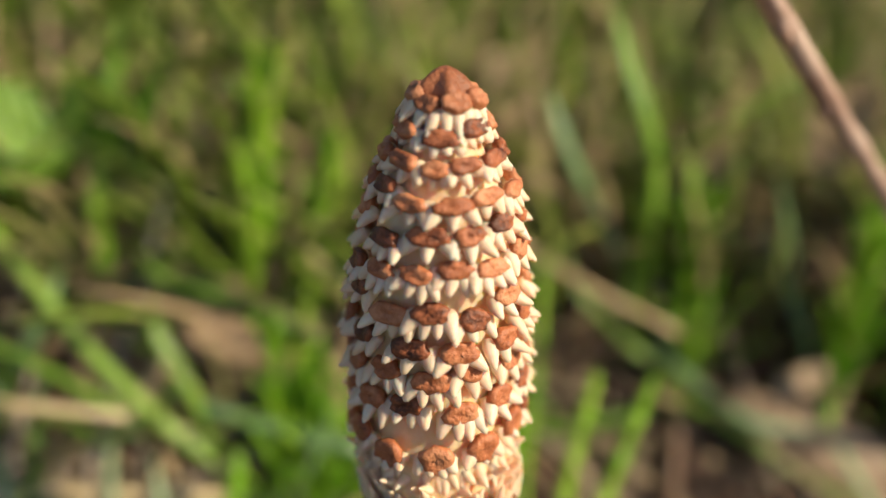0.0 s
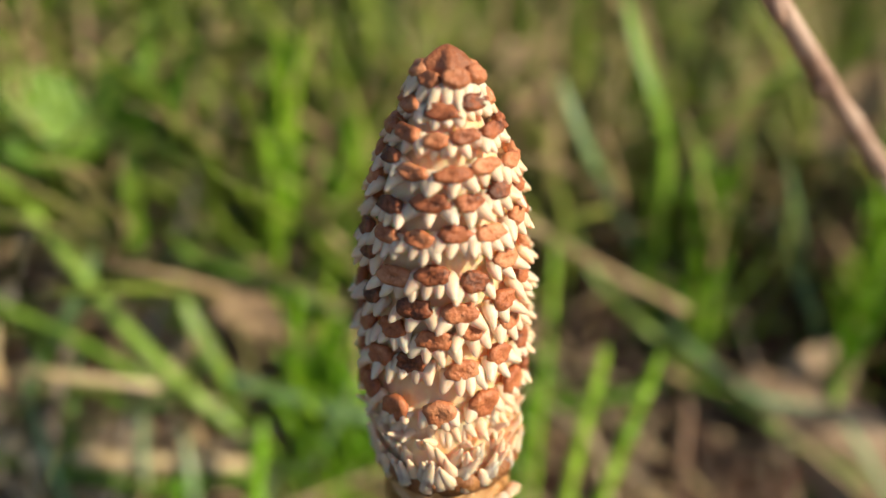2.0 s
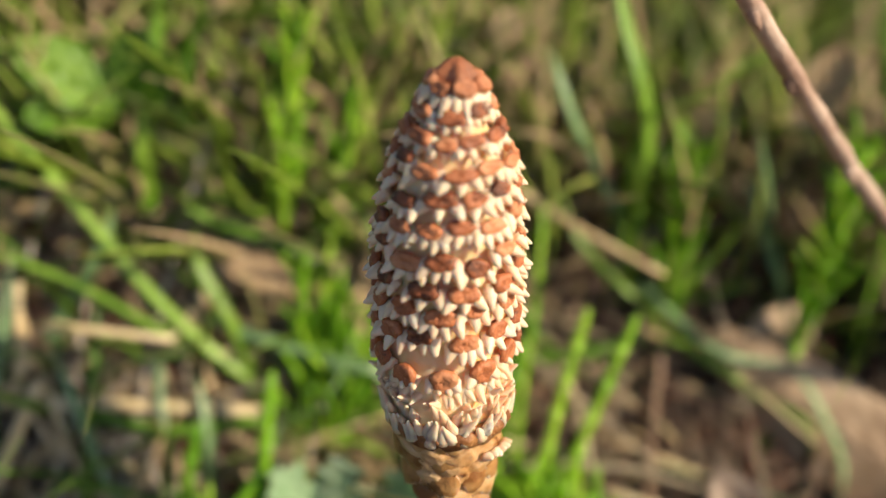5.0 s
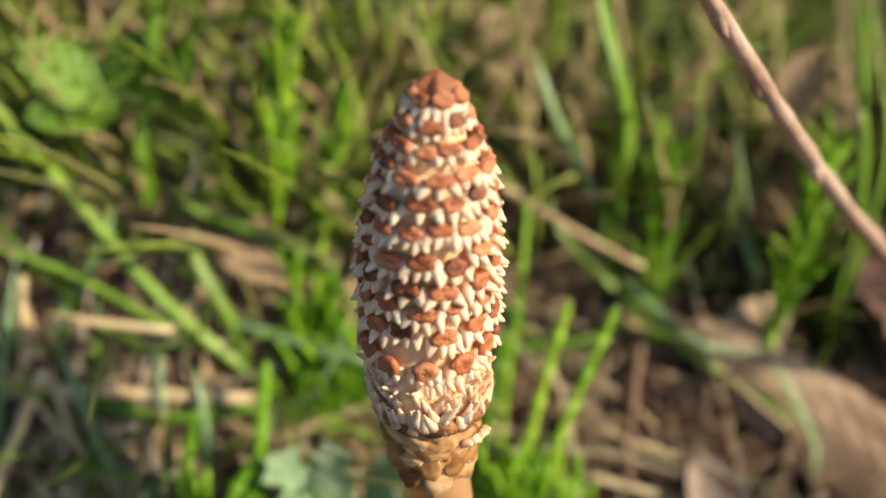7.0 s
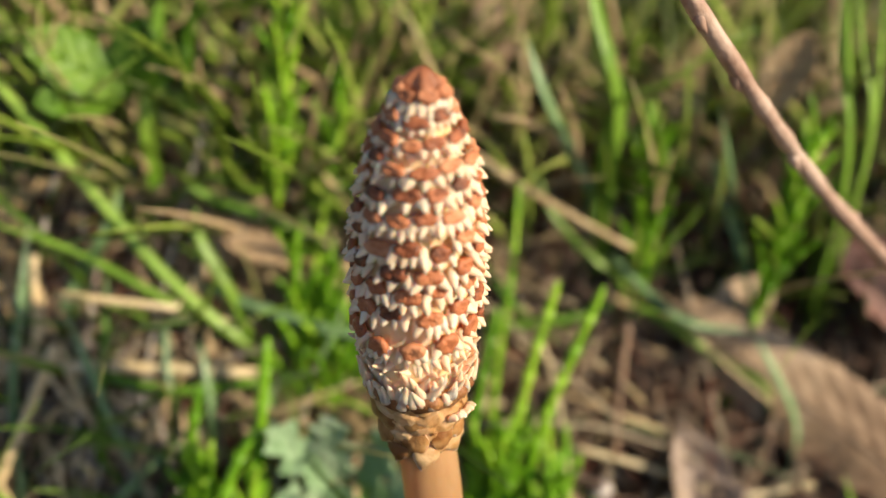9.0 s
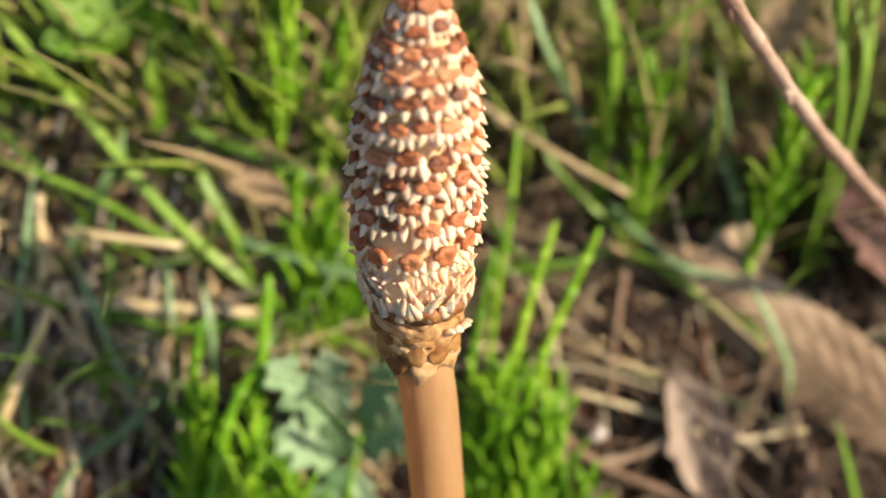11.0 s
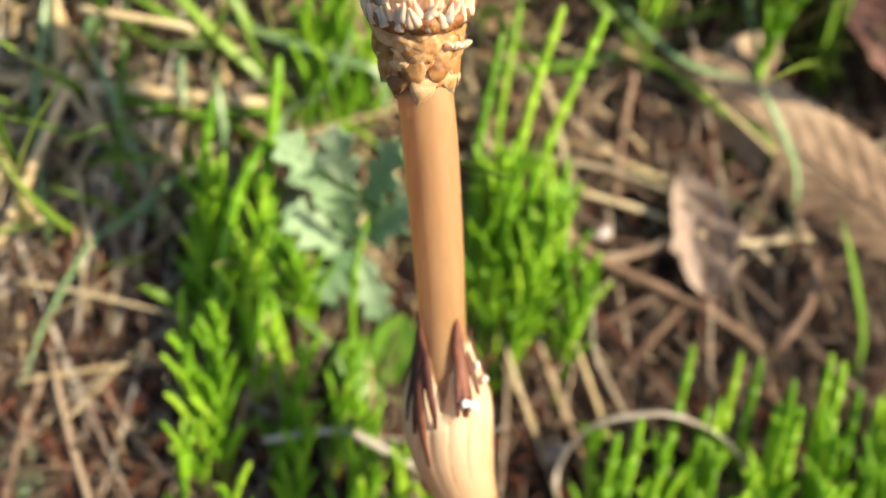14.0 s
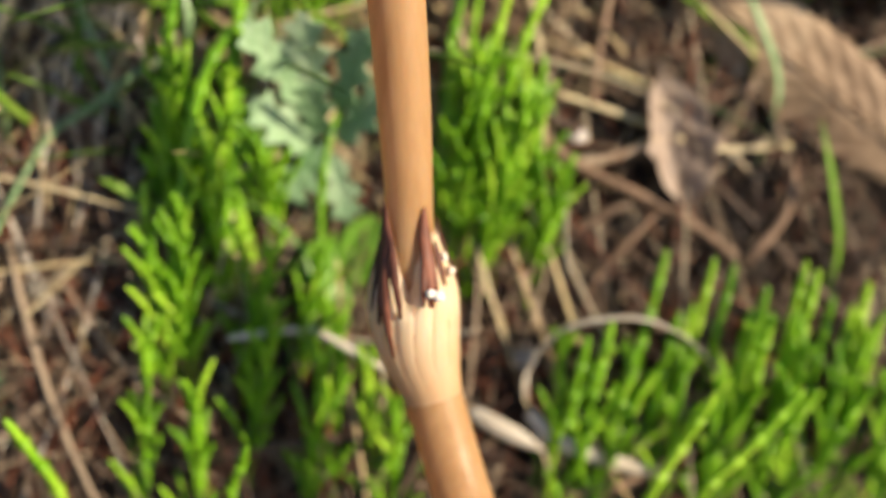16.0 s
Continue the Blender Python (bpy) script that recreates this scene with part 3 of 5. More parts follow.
    teeth = [  # foot height and angle, tip height and angle, half width
        (16.2, -19, 28.0, -42, 0.50), (20.2, -6, 29.0, -36, 0.44), (19.4, -34, 33.0, -56, 0.54), (20.6, -49, 30.0, -62, 0.44), (24.2, -26, 30.4, -48, 0.44),
        (21.8, 18, 27.0, 31, 0.36), (21.6, 28, 32.0, 40, 0.62), (22.4, 36, 29.8, 42, 0.46), (23.4, 52, 28, 60, 0.34), (22, 95, 30, 100, 0.4), (22, 140, 30, 140, 0.4), (22, 185, 30, 188, 0.4), (22, 235, 30, 230, 0.4), (22, 270, 30, 272, 0.4)]
    for z0, a0, z1, a1, w in teeth:
        pts = []
        for t in (0, 0.2, 0.45, 0.7, 0.88, 1):
            z, a = z0 + (z1 - z0) * t, a0 + (a1 - a0) * t ** 1.5
            pts.append((axis(z) + out_at(z, a) * (sheath_r(z) + 0.22)) * MM)
        v, f = tube(pts, [1.15 * w * MM * q for q in (0.35, 0.7, 0.95, 1.0, 0.55, 0.06)], 8, 0.42, tuple(out_way(a0 + 90)))
        mesh_ob("tooth", *own((v, f)), TOOTH, sheath, "dark brown pointed sheath tooth").matrix_basis = Matrix.Identity(4)
    for a, z, r, n in ((66, 24.6, 0.62, 1), (62, 26.2, 0.5, 2), (36, 22.8, 0.65, 3), (27, 23.2, 0.5, 4)):
        c = (axis(z) + out_at(z, a) * (sheath_r(z) + 0.55)) * MM
        v, f = [], []
        bm = bmesh.new()
        bmesh.ops.create_icosphere(bm, subdivisions=2, radius=r * MM)
        for vert in bm.verts:
            vert.co *= 1 + 0.45 * noise.noise(vert.co * 1600 + Vector((n, 0, 0)))
            vert.co += base @ c
        me = bpy.data.meshes.new("crumb")
        bm.to_mesh(me)
        bm.free()
        me.shade_smooth()
        me.materials.append(CRUMB)
        ob = new("crumb", me)
        ob.parent = sheath
        tagged(ob, "whitish crumb stuck to the sheath")


build_fertile_stem()


# ---- the bank's plants and litter ----
def mm(pts):
    return [Vector(p) * MM for p in pts]


def flat_strip(line, width, flat=0.16, taper=0.75, side=None):
    n = len(line)
    radii = []
    for i in range(n):
        t = i / (n - 1)
        radii.append(0.5 * width * MM * max(0.05, (1 - max(0, (t - taper) / (1 - taper)) ** 1.4) * (0.7 + 0.3 * min(1, t * 4))))
    return tube(line, radii, 6, flat, side)


def rooted(line):
    """The line with a first point sunk into the soil below its foot."""
    foot = line[0].copy()
    low = soil(foot.x, foot.y) - 0.002
    return [Vector((foot.x, foot.y - 0.001, low))] + line if foot.z > low + 0.002 else line


def grass_blade(pts, width, tone):
    line = smooth_line(rooted(mm(pts)), 5)
    words = {"green": "narrow green grass blade on the bank", "lime": "bright yellow-green grass blade on the bank", "teal": "bluish green grass blade on the bank"}
    tagged(mesh_ob("grass_blade", *flat_strip(line, width * 0.9), GREENS[tone]), words[tone], "grass", "grass blades")


def straw(pts, width):
    line = smooth_line(mm(pts), 5)
    v, f = tube(line, [0.5 * width * MM * (1 - 0.3 * i / len(line)) for i in range(len(line))], 6, 0.7)
    tagged(mesh_ob("dry_straw", v, f, STRAW), "dry yellow straw lying on the litter", "straw", "straws")


def twig(pts, width, bark=TWIG, knots=0, words="thin brown dead twig on the litter"):
    line = smooth_line(mm(pts), 6)
    rnd = random.Random(int(width * 100 + pts[0][0] * 10))
    v, f = tube(line, [0.5 * width * MM * rnd.uniform(0.85, 1.15) * (1 + 0.25 * (i % 7 == 3)) for i in range(len(line))], 9)
    ob = tagged(mesh_ob("twig", v, f, bark), words, "twig", "twigs")
    for k in range(knots):
        i = int((k + rnd.uniform(0.3, 0.7)) * len(line) / knots)
        d = (line[min(i + 1, len(line) - 1)] - line[i - 1]).normalized()
        side = (d.orthogonal().normalized() + Vector((0, -1, 0.4)) * rnd.uniform(-1, 1)).normalized()
        r = 0.5 * width * MM
        bud = [line[i] - d * r, line[i] + side * r * 0.7, line[i] + side * r * 1.1 + d * r * 0.9, line[i] + side * r * 1.05 + d * r * 2.0]
        mesh_ob("knot", *tube(bud, [r * q for q in (0.5, 0.75, 0.5, 0.12)], 7), bark, ob, "small bud scar on the bark")


def dry_blade(pts, width):
    line = smooth_line(mm(pts), 6)
    tagged(mesh_ob("dry_grass_leaf", *flat_strip(line, width * 1.25, 0.14, 0.7, (0, 0.45, 0.9)), BLEACHED), "curled bleached dry grass leaf", "dry grass", "dry leaves")


def stem_data(line, width, joint):
    """A jointed stem: each joint swells, then narrows; with small teeth at the joints."""
    length = sum((b - a).length for a, b in zip(line, line[1:]))
    pts, radii, at = [], [], [0.0]
    for a, b in zip(line, line[1:]):
        at.append(at[-1] + (b - a).length)

    def point(s):
        for i in range(len(line) - 1):
            if s <= at[i + 1] or i == len(line) - 2:
                return line[i].lerp(line[i + 1], (s - at[i]) / max(1e-9, at[i + 1] - at[i]))

    n = max(1, round(length / (joint * MM)))
    steps = ((0.0, 0.80), (0.12, 0.88), (0.55, 0.88), (0.80, 0.98), (0.94, 1.06))
    for k in range(n):
        for f, r in steps if k < n - 1 else ((0.0, 0.80), (0.12, 0.90), (0.55, 0.90), (0.82, 0.76), (0.95, 0.42)):
            pts.append(point((k + f) / n * length))
            radii.append(0.5 * width * MM * r * (1 - 0.25 * (k + f) / n))
    pts.append(line[-1])
    radii.append(0.03 * width * MM)
    verts, faces = tube(pts, radii, 8, 1.0, None, 0.14)
    # the sheath of each joint ends in small teeth that stand up
    for k in range(n - 1):
        ring = 5 * k + 4
        d = (pts[ring + 1] - pts[ring - 1]).normalized()
        for j in range(0, 8, 2):
            q = ring * 8 + j
            verts[q] = verts[q] + (verts[q] - pts[ring]) * 0.38 + d * radii[ring] * 1.5
    return verts, faces


def shoot(pts, width):
    line = smooth_line(rooted(mm(pts)), 6)
    base = line[0].copy()
    ob = thing("horsetail_shoot", "slender bare bright green jointed horsetail shoot", "plant", base, "horsetail shoots")
    data = stem_data(line, width * 1.3, 4.6)
    mesh_ob("stem", [v - base for v in data[0]], data[1], SHOOT, ob)


BRANCHES = []
for size, kind in ((10.0, 0), (12.0, 1), (14.5, 2), (11.0, 3)):
    arch = [Vector((0, 0, 0)), Vector((0, -0.06 * size, 0.35 * size)), Vector((0, -0.05 * size, 0.7 * size)), Vector((0, 0.02 * size, size))]
    BRANCHES.append(mesh_of("branchlet", stem_data([p * MM for p in smooth_line(arch, 3)], 1.1, 3.6), SHOOT))


def bush(pts, whorls, bare=0.06):
    a, b = mm(pts)
    rnd = random.Random(int(pts[0][0] * 31 + pts[1][2] * 7 + 999))
    foot = Vector((a.x, a.y, min(a.z, soil(a.x, a.y) - 0.001)))
    ob = thing("bushy_horsetail", "bushy bright green horsetail shoot with upright whorled branchlets", "plant", foot, "bushy horsetails")
    bend = (a + b) / 2 + Vector((rnd.uniform(-1, 1), rnd.uniform(-1, 1), 0)) * MM
    line = smooth_line([foot, a + Vector((0, 0, 0.0005)), bend, b], 5)
    data = stem_data(line, 1.5, 5)
    mesh_ob("stem", [v - foot for v in data[0]], data[1], SHOOT, ob)
    way = (b - a).normalized()
    n = max(3, whorls - 1)
    for w in range(n):
        f = bare + (0.96 - bare) * w / (n - 1)
        spot = a.lerp(bend, f * 2) if f < 0.5 else bend.lerp(b, f * 2 - 1)
        count = 5
        open_out = 0.55 - 0.3 * f
        for k in range(count):
            turn = Matrix.Rotation(2 * math.pi * k / count + w * 0.6 + rnd.uniform(-0.25, 0.25), 3, way)
            side = turn @ way.orthogonal().normalized()
            aim = (way + side * open_out * rnd.uniform(0.7, 1.25) + Vector((0, -0.1, 0.55))).normalized()
            size = rnd.uniform(0.7, 1.15) * (1.0 if f < 0.75 else 0.72)
            m = frame_of(spot + side * 0.0005, aim, side.cross(way)) @ Matrix.Diagonal((rnd.uniform(0.85, 1.1), rnd.uniform(0.85, 1.1), size, 1))
            linked("branchlet", rnd.choice(BRANCHES), m, ob)


grass_blade([(-25.4, 24.9, 34.2), (-30.6, 25.1, 40.3), (-38.0, 27.4, 47.2), (-46.9, 31.3, 57.3), (-57.9, 36.8, 68.4), (-61.9, 38.4, 73.0)], 1.9, "lime")
grass_blade([(-8.5, 25.1, 36.6), (-15.7, 24.8, 39.4), (-26.5, 26.6, 42.4), (-36.8, 29.8, 43.8)], 2.1, "teal")
grass_blade([(-39.8, 12.1, 20.8), (-43.3, 15.1, 29.9), (-46.3, 18.3, 37.1), (-50.4, 23.2, 43.4)], 1.3, "teal")
grass_blade([(-22.4, 20.3, 31.3), (-16.4, 20.6, 35.7), (-13.2, 22.7, 40.6), (-12.1, 24.4, 44.4)], 1.4, "teal")
grass_blade([(-27.3, 26.6, 35.5), (-36.8, 25.5, 42.9), (-48.4, 26.9, 49.4), (-60.4, 26.4, 54.8)], 1.3, "lime")
grass_blade([(-52.0, 26.2, 39.1), (-48.1, 27.9, 46.5), (-44.4, 29.6, 51.9), (-42.9, 32.3, 56.7)], 2.6, "teal")
grass_blade([(-22.6, 21.3, 31.6), (-33.8, 18.8, 32.5), (-43.4, 18.8, 34.2), (-51.7, 21.7, 35.9)], 1.6, "green")
grass_blade([(-17.3, 35.8, 46.5), (-24.4, 35.0, 50.8), (-31.5, 34.9, 53.9), (-35.2, 34.7, 56.3)], 2.2, "green")
grass_blade([(-26.1, 25.9, 36.5), (-28.3, 26.5, 44.6), (-31.7, 28.5, 50.4), (-32.5, 30.8, 55.2)], 2.2, "green")
grass_blade([(-45.1, 12.8, 22.5), (-44.6, 16.5, 32.7), (-44.4, 21.8, 40.7), (-44.9, 27.6, 47.6)], 1.4, "green")
grass_blade([(-37.7, 26.0, 38.6), (-36.6, 20.8, 36.3), (-35.2, 17.2, 31.9)], 1.2, "teal")
grass_blade([(-30.1, 16.3, 24.1), (-30.5, 18.9, 32.1), (-32.2, 23.0, 38.1)], 1.6, "teal")
grass_blade([(-54.9, 8.4, 19.0), (-56.4, 15.6, 32.6), (-55.7, 23.5, 44.6), (-55.6, 30.5, 52.7)], 1.5, "teal")
grass_blade([(-14.1, 39.3, 54.0), (-19.7, 35.9, 49.0), (-20.5, 34.2, 45.2)], 1.1, "green")
grass_blade([(-38.5, 12.0, 20.5), (-46.8, 6.8, 18.8), (-52.2, -2.1, 10.4), (-54.6, -9.4, 3.4)], 0.8, "teal")
grass_blade([(-34.2, 16.4, 24.8), (-42.9, 8.3, 20.9), (-44.7, 6.0, 19.5)], 1.2, "teal")
grass_blade([(47.6, 35.1, 34.7), (44.7, 37.1, 43.5), (41.5, 40.3, 51.7), (38.9, 44.4, 58.7)], 1.7, "teal")
grass_blade([(53.6, 24.7, 22.7), (49.7, 27.1, 31.0), (46.0, 30.3, 36.4)], 1.8, "teal")
grass_blade([(25.5, 39.4, 43.4), (28.6, 34.7, 42.4), (36.0, 29.9, 38.6), (46.6, 31.1, 36.2)], 1.5, "teal")
grass_blade([(17.2, 26.0, 23.0), (30.7, 24.0, 23.3), (45.2, 22.0, 20.2), (58.4, 20.0, 14.7)], 1.6, "teal")
grass_blade([(64.0, 9.6, 0.4), (63.7, 11.0, 6.1), (60.9, 13.7, 14.7), (57.6, 16.9, 22.9)], 2.4, "lime")
grass_blade([(63.7, 29.1, 26.1), (67.0, 29.7, 27.2), (73.2, 31.6, 28.4)], 1.6, "teal")
grass_blade([(5.7, 35.4, 44.1), (11.0, 29.4, 41.2), (18.1, 24.9, 37.8)], 1.3, "green")
grass_blade([(29.0, 39.8, 43.3), (35.0, 39.2, 47.5), (39.8, 41.0, 54.8), (43.6, 43.6, 59.1)], 2.0, "lime")
grass_blade([(27.5, 36.8, 39.0), (35.6, 37.7, 42.7), (44.1, 39.4, 44.2)], 1.8, "lime")
grass_blade([(28.4, 36.9, 39.0), (20.8, 37.4, 45.8), (16.2, 39.4, 51.0), (14.2, 43.1, 55.6)], 1.6, "green")
grass_blade([(26.7, 34.9, 37.0), (20.5, 31.7, 37.3), (12.1, 30.1, 36.8), (5.3, 29.8, 36.6)], 1.6, "green")
grass_blade([(49.6, 27.6, 26.7), (43.3, 30.2, 30.7), (33.5, 33.5, 36.2), (27.5, 35.3, 38.3)], 1.8, "green")
grass_blade([(-10.2, -0.0, 1.7), (-16.8, 2.6, 8.8), (-23.3, 3.9, 12.5)], 1.3, "green")
grass_blade([(-31.9, 1.2, 8.9), (-36.0, 0.9, 13.2), (-39.5, 0.6, 15.3)], 1.6, "green")
grass_blade([(-3.7, 35.9, 44.3), (-9.6, 36.0, 49.4), (-12.2, 38.1, 55.3)], 1.6, "green")
grass_blade([(21.8, 17.9, 17.1), (20.2, 18.9, 21.5), (19.1, 21.2, 25.4)], 1.2, "green")
grass_blade([(25.0, 42.0, 62.0), (23.1, 42.0, 70.9), (20.8, 44.0, 77.3), (18.5, 46.0, 84.2)], 3.4, "lime")
grass_blade([(23.9, 42.0, 64.0), (30.6, 42.0, 69.4), (37.5, 44.0, 74.0), (44.0, 47.0, 76.0)], 3.2, "lime")
grass_blade([(56.8, 38.0, 50.0), (56.5, 40.0, 60.7), (55.4, 44.0, 70.7), (53.0, 48.0, 84.2)], 2.8, "lime")
grass_blade([(59.0, 39.0, 50.0), (59.5, 41.0, 62.0), (59.4, 45.0, 72.7), (58.0, 48.0, 84.2)], 2.3, "lime")
grass_blade([(-17.3, 36.0, 43.2), (-15.7, 38.0, 52.7), (-13.7, 42.0, 64.7)], 1.9, "lime")
grass_blade([(-41.0, 40.0, 60.2), (-40.0, 44.0, 68.9), (-37.8, 48.0, 82.1)], 3.0, "green")
grass_blade([(-35.1, 46.0, 73.7), (-26.1, 46.0, 77.8), (-14.6, 46.0, 75.2), (-6.0, 47.0, 70.0)], 2.2, "green")
grass_blade([(-66.4, 46.0, 69.1), (-54.9, 46.0, 72.5), (-42.6, 46.0, 73.5), (-34.0, 45.0, 70.0)], 3.6, "lime")
grass_blade([(-62.0, 30.0, 57.3), (-53.1, 30.0, 49.1), (-42.7, 30.0, 44.5)], 1.8, "green")
grass_blade([(-49.0, 40.0, 56.6), (-38.0, 40.0, 51.0), (-30.1, 40.0, 46.3)], 2.2, "teal")
grass_blade([(48.1, 40.0, 36.0), (44.0, 40.0, 48.3), (40.4, 40.0, 59.4), (38.0, 41.0, 67.0)], 1.4, "teal")
grass_blade([(22.4, 42.0, 51.4), (17.4, 42.0, 61.4), (13.7, 42.0, 69.1), (11.5, 43.0, 75.0)], 2.0, "teal")
grass_blade([(31.3, 42.0, 46.7), (31.0, 42.0, 55.4), (30.4, 42.0, 65.2)], 2.0, "green")
grass_blade([(56.1, 40.0, 60.8), (54.6, 44.0, 70.7), (52.3, 48.0, 83.9)], 2.6, "lime")
grass_blade([(59.0, 41.0, 62.9), (57.1, 45.0, 72.7), (54.6, 49.0, 83.7)], 1.8, "lime")
# dry straws
straw([(-49.6, 21.4, 46.3), (-42.0, 21.7, 45.3), (-34.5, 22.5, 43.9)], 1.4)
straw([(-36.2, 24.7, 40.8), (-30.8, 25.6, 39.9), (-24.6, 26.5, 38.9)], 1.0)
straw([(-54.8, 27.7, 48.4), (-54.6, 26.1, 46.5), (-53.7, 20.1, 38.4)], 1.3)
straw([(-53.6, 20.0, 38.2), (-57.6, 18.1, 35.6), (-62.3, 15.8, 32.8)], 1.3)
straw([(-63.5, 26.3, 44.2), (-58.4, 26.1, 44.0), (-54.6, 27.3, 44.9)], 0.8)
straw([(-36.0, 24.5, 41.5), (-33.9, 26.8, 43.8), (-32.0, 29.8, 47.0)], 0.9)
straw([(-45.9, 19.0, 32.8), (-41.0, 16.7, 29.3), (-35.4, 14.6, 24.9)], 0.7)
straw([(-61.7, 14.2, 28.8), (-58.5, 15.2, 30.4), (-55.3, 16.2, 31.2)], 0.6)
straw([(-51.0, 19.9, 38.7), (-54.2, 13.9, 31.2), (-56.9, 8.9, 24.9), (-60.1, 3.3, 18.0)], 1.9)
straw([(-63.6, 19.0, 36.7), (-53.4, 19.6, 35.7), (-42.5, 20.5, 34.9), (-24.5, 22.3, 33.0)], 2.2)
straw([(-59.2, 18.8, 36.8), (-53.7, 20.4, 38.7), (-53.5, 23.9, 42.8), (-55.1, 26.4, 45.9)], 1.1)
straw([(-33.6, 24.8, 38.5), (-32.6, 28.6, 44.7), (-30.1, 31.5, 47.6)], 0.8)
straw([(-32.7, 36.4, 50.8), (-25.9, 33.2, 48.0), (-16.4, 29.8, 42.4), (-11.4, 28.6, 39.1)], 0.9)
straw([(-56.9, -6.8, 2.6), (-45.3, -4.7, 4.2), (-34.8, -2.3, 4.3)], 0.65)
straw([(-58.0, 1.8, 13.8), (-48.4, 1.4, 12.8), (-31.2, 1.3, 8.8)], 0.55)
straw([(-49.1, -10.0, -1.2), (-44.3, -5.9, 2.7), (-39.5, -1.7, 6.7)], 0.5)
straw([(5.1, 41.0, 58.5), (16.1, 38.0, 52.6), (27.8, 35.0, 47.4)], 1.3)
straw([(36.0, 33.5, 36.8), (41.6, 27.7, 33.1), (49.0, 25.6, 27.4)], 0.6)
straw([(20.2, 21.1, 22.0), (31.8, 19.8, 19.5), (44.0, 18.5, 16.0), (56.4, 21.1, 15.9)], 1.0)
straw([(16.9, 26.8, 28.2), (27.3, 24.8, 25.1), (37.9, 23.3, 21.6)], 1.0)
straw([(23.9, 35.7, 39.3), (28.4, 34.8, 37.6), (34.5, 34.2, 35.9)], 1.0)
dry_blade([(-20.8, -10.7, -1.3), (-15.5, -9.4, -1.0), (-9.9, -8.1, -0.7)], 0.85)
dry_blade([(-9.9, -8.1, -0.7), (-3.5, -9.6, -3.4), (4.5, -11.2, -7.0)], 0.95)
straw([(-50.9, 21.1, 38.1), (-48.2, 17.2, 32.1), (-44.8, 14.5, 27.3), (-40.3, 12.9, 23.8)], 1.1)
straw([(-51.2, 13.1, 25.9), (-49.1, 8.6, 21.3), (-47.4, 5.2, 17.0)], 0.7)
straw([(8.1, 43.3, 54.7), (14.2, 41.8, 52.0), (22.1, 40.2, 47.8)], 1.3)
# twigs
twig([(14.0, 19.7, 20.5), (24.3, 13.8, 14.9), (39.3, 12.3, 8.7), (50.8, 9.5, 2.4)], 1.6)
twig([(24.3, 13.7, 14.7), (30.9, 14.8, 15.9), (36.4, 17.2, 17.8)], 1.3)
twig([(26.5, 20.7, 20.6), (27.0, 25.9, 28.4), (28.5, 33.1, 36.6)], 1.2)
twig([(56.9, 19.4, 14.0), (55.7, 13.3, 9.1), (50.4, 8.3, 3.1)], 1.5)
twig([(37.0, 11.3, 8.9), (30.9, 6.0, 3.7), (27.8, 2.9, -0.4)], 1.0)
twig([(24.6, 47.1, 55.6), (25.3, 43.2, 51.7), (26.2, 40.8, 46.9)], 1.0)
twig([(36.0, 22.5, 17.5), (41.4, 24.0, 20.0), (54.3, 26.0, 24.3), (73.0, 31.5, 30.6)], 0.5)
twig([(26.7, -16.2, -22.1), (36.2, -13.8, -20.0), (44.8, -9.6, -16.6)], 1.0)
# curled dry blades
dry_blade([(20.1, -7.5, -11.8), (20.0, -6.3, -7.2), (23.3, -4.7, -1.3), (28.9, -3.8, 1.1), (35.8, -3.4, 1.2), (43.6, -4.0, -3.2), (52.5, -5.7, -14.7)], 2.6)
dry_blade([(12.3, -10.4, -12.2), (16.3, -11.8, -13.3), (23.4, -12.8, -16.7)], 2.2)
dry_blade([(20.5, -9.9, -12.0), (24.8, -12.0, -15.0), (33.4, -13.0, -17.6), (45.2, -12.8, -20.4)], 2.0)
dry_blade([(23.8, 12.0, 11.9), (23.9, 6.7, 6.7), (25.2, 3.2, 1.4)], 2.2)
straw([(-52.7, 14.1, 28.2), (-51.1, 14.9, 30.9), (-48.8, 15.5, 32.2), (-48.0, 13.6, 29.9), (-50.4, 12.0, 26.5)], 0.6)
straw([(-53.4, 19.6, 37.7), (-50.3, 16.7, 33.9), (-46.0, 15.4, 29.7)], 0.6)
straw([(-50.4, 12.0, 26.5), (-49.8, 10.4, 24.5), (-48.5, 6.4, 17.6)], 0.6)
straw([(-48.5, 12.2, 25.4), (-46.1, 11.2, 24.7), (-44.9, 8.4, 20.4)], 0.6)
straw([(-31.7, 25.2, 38.6), (-30.7, 23.1, 36.1), (-27.5, 20.9, 31.9)], 0.6)
# shoots
shoot([(-33.6, 4.6, 11.1), (-33.0, 9.6, 21.7), (-31.6, 12.3, 29.6), (-30.2, 15.5, 37.1)], 1.6)
shoot([(-19.2, -0.7, 0.5), (-22.2, 4.5, 12.0), (-22.7, 11.3, 26.0), (-21.9, 20.3, 41.3)], 1.8)
shoot([(-29.5, -6.4, -2.4), (-28.5, 0.3, 13.2), (-25.8, 7.3, 26.8), (-22.2, 11.7, 33.3)], 1.8)
shoot([(5.5, 9.3, 9.9), (5.7, 16.0, 26.6), (7.2, 20.2, 37.2), (8.6, 23.6, 44.9)], 1.4)
shoot([(9.7, 7.8, 9.4), (11.3, 15.1, 26.6), (13.4, 19.9, 37.8), (16.6, 25.2, 48.4)], 1.4)
shoot([(12.2, 10.1, 9.7), (14.9, 16.6, 27.7), (19.0, 21.1, 39.2), (22.6, 24.8, 48.0)], 1.4)
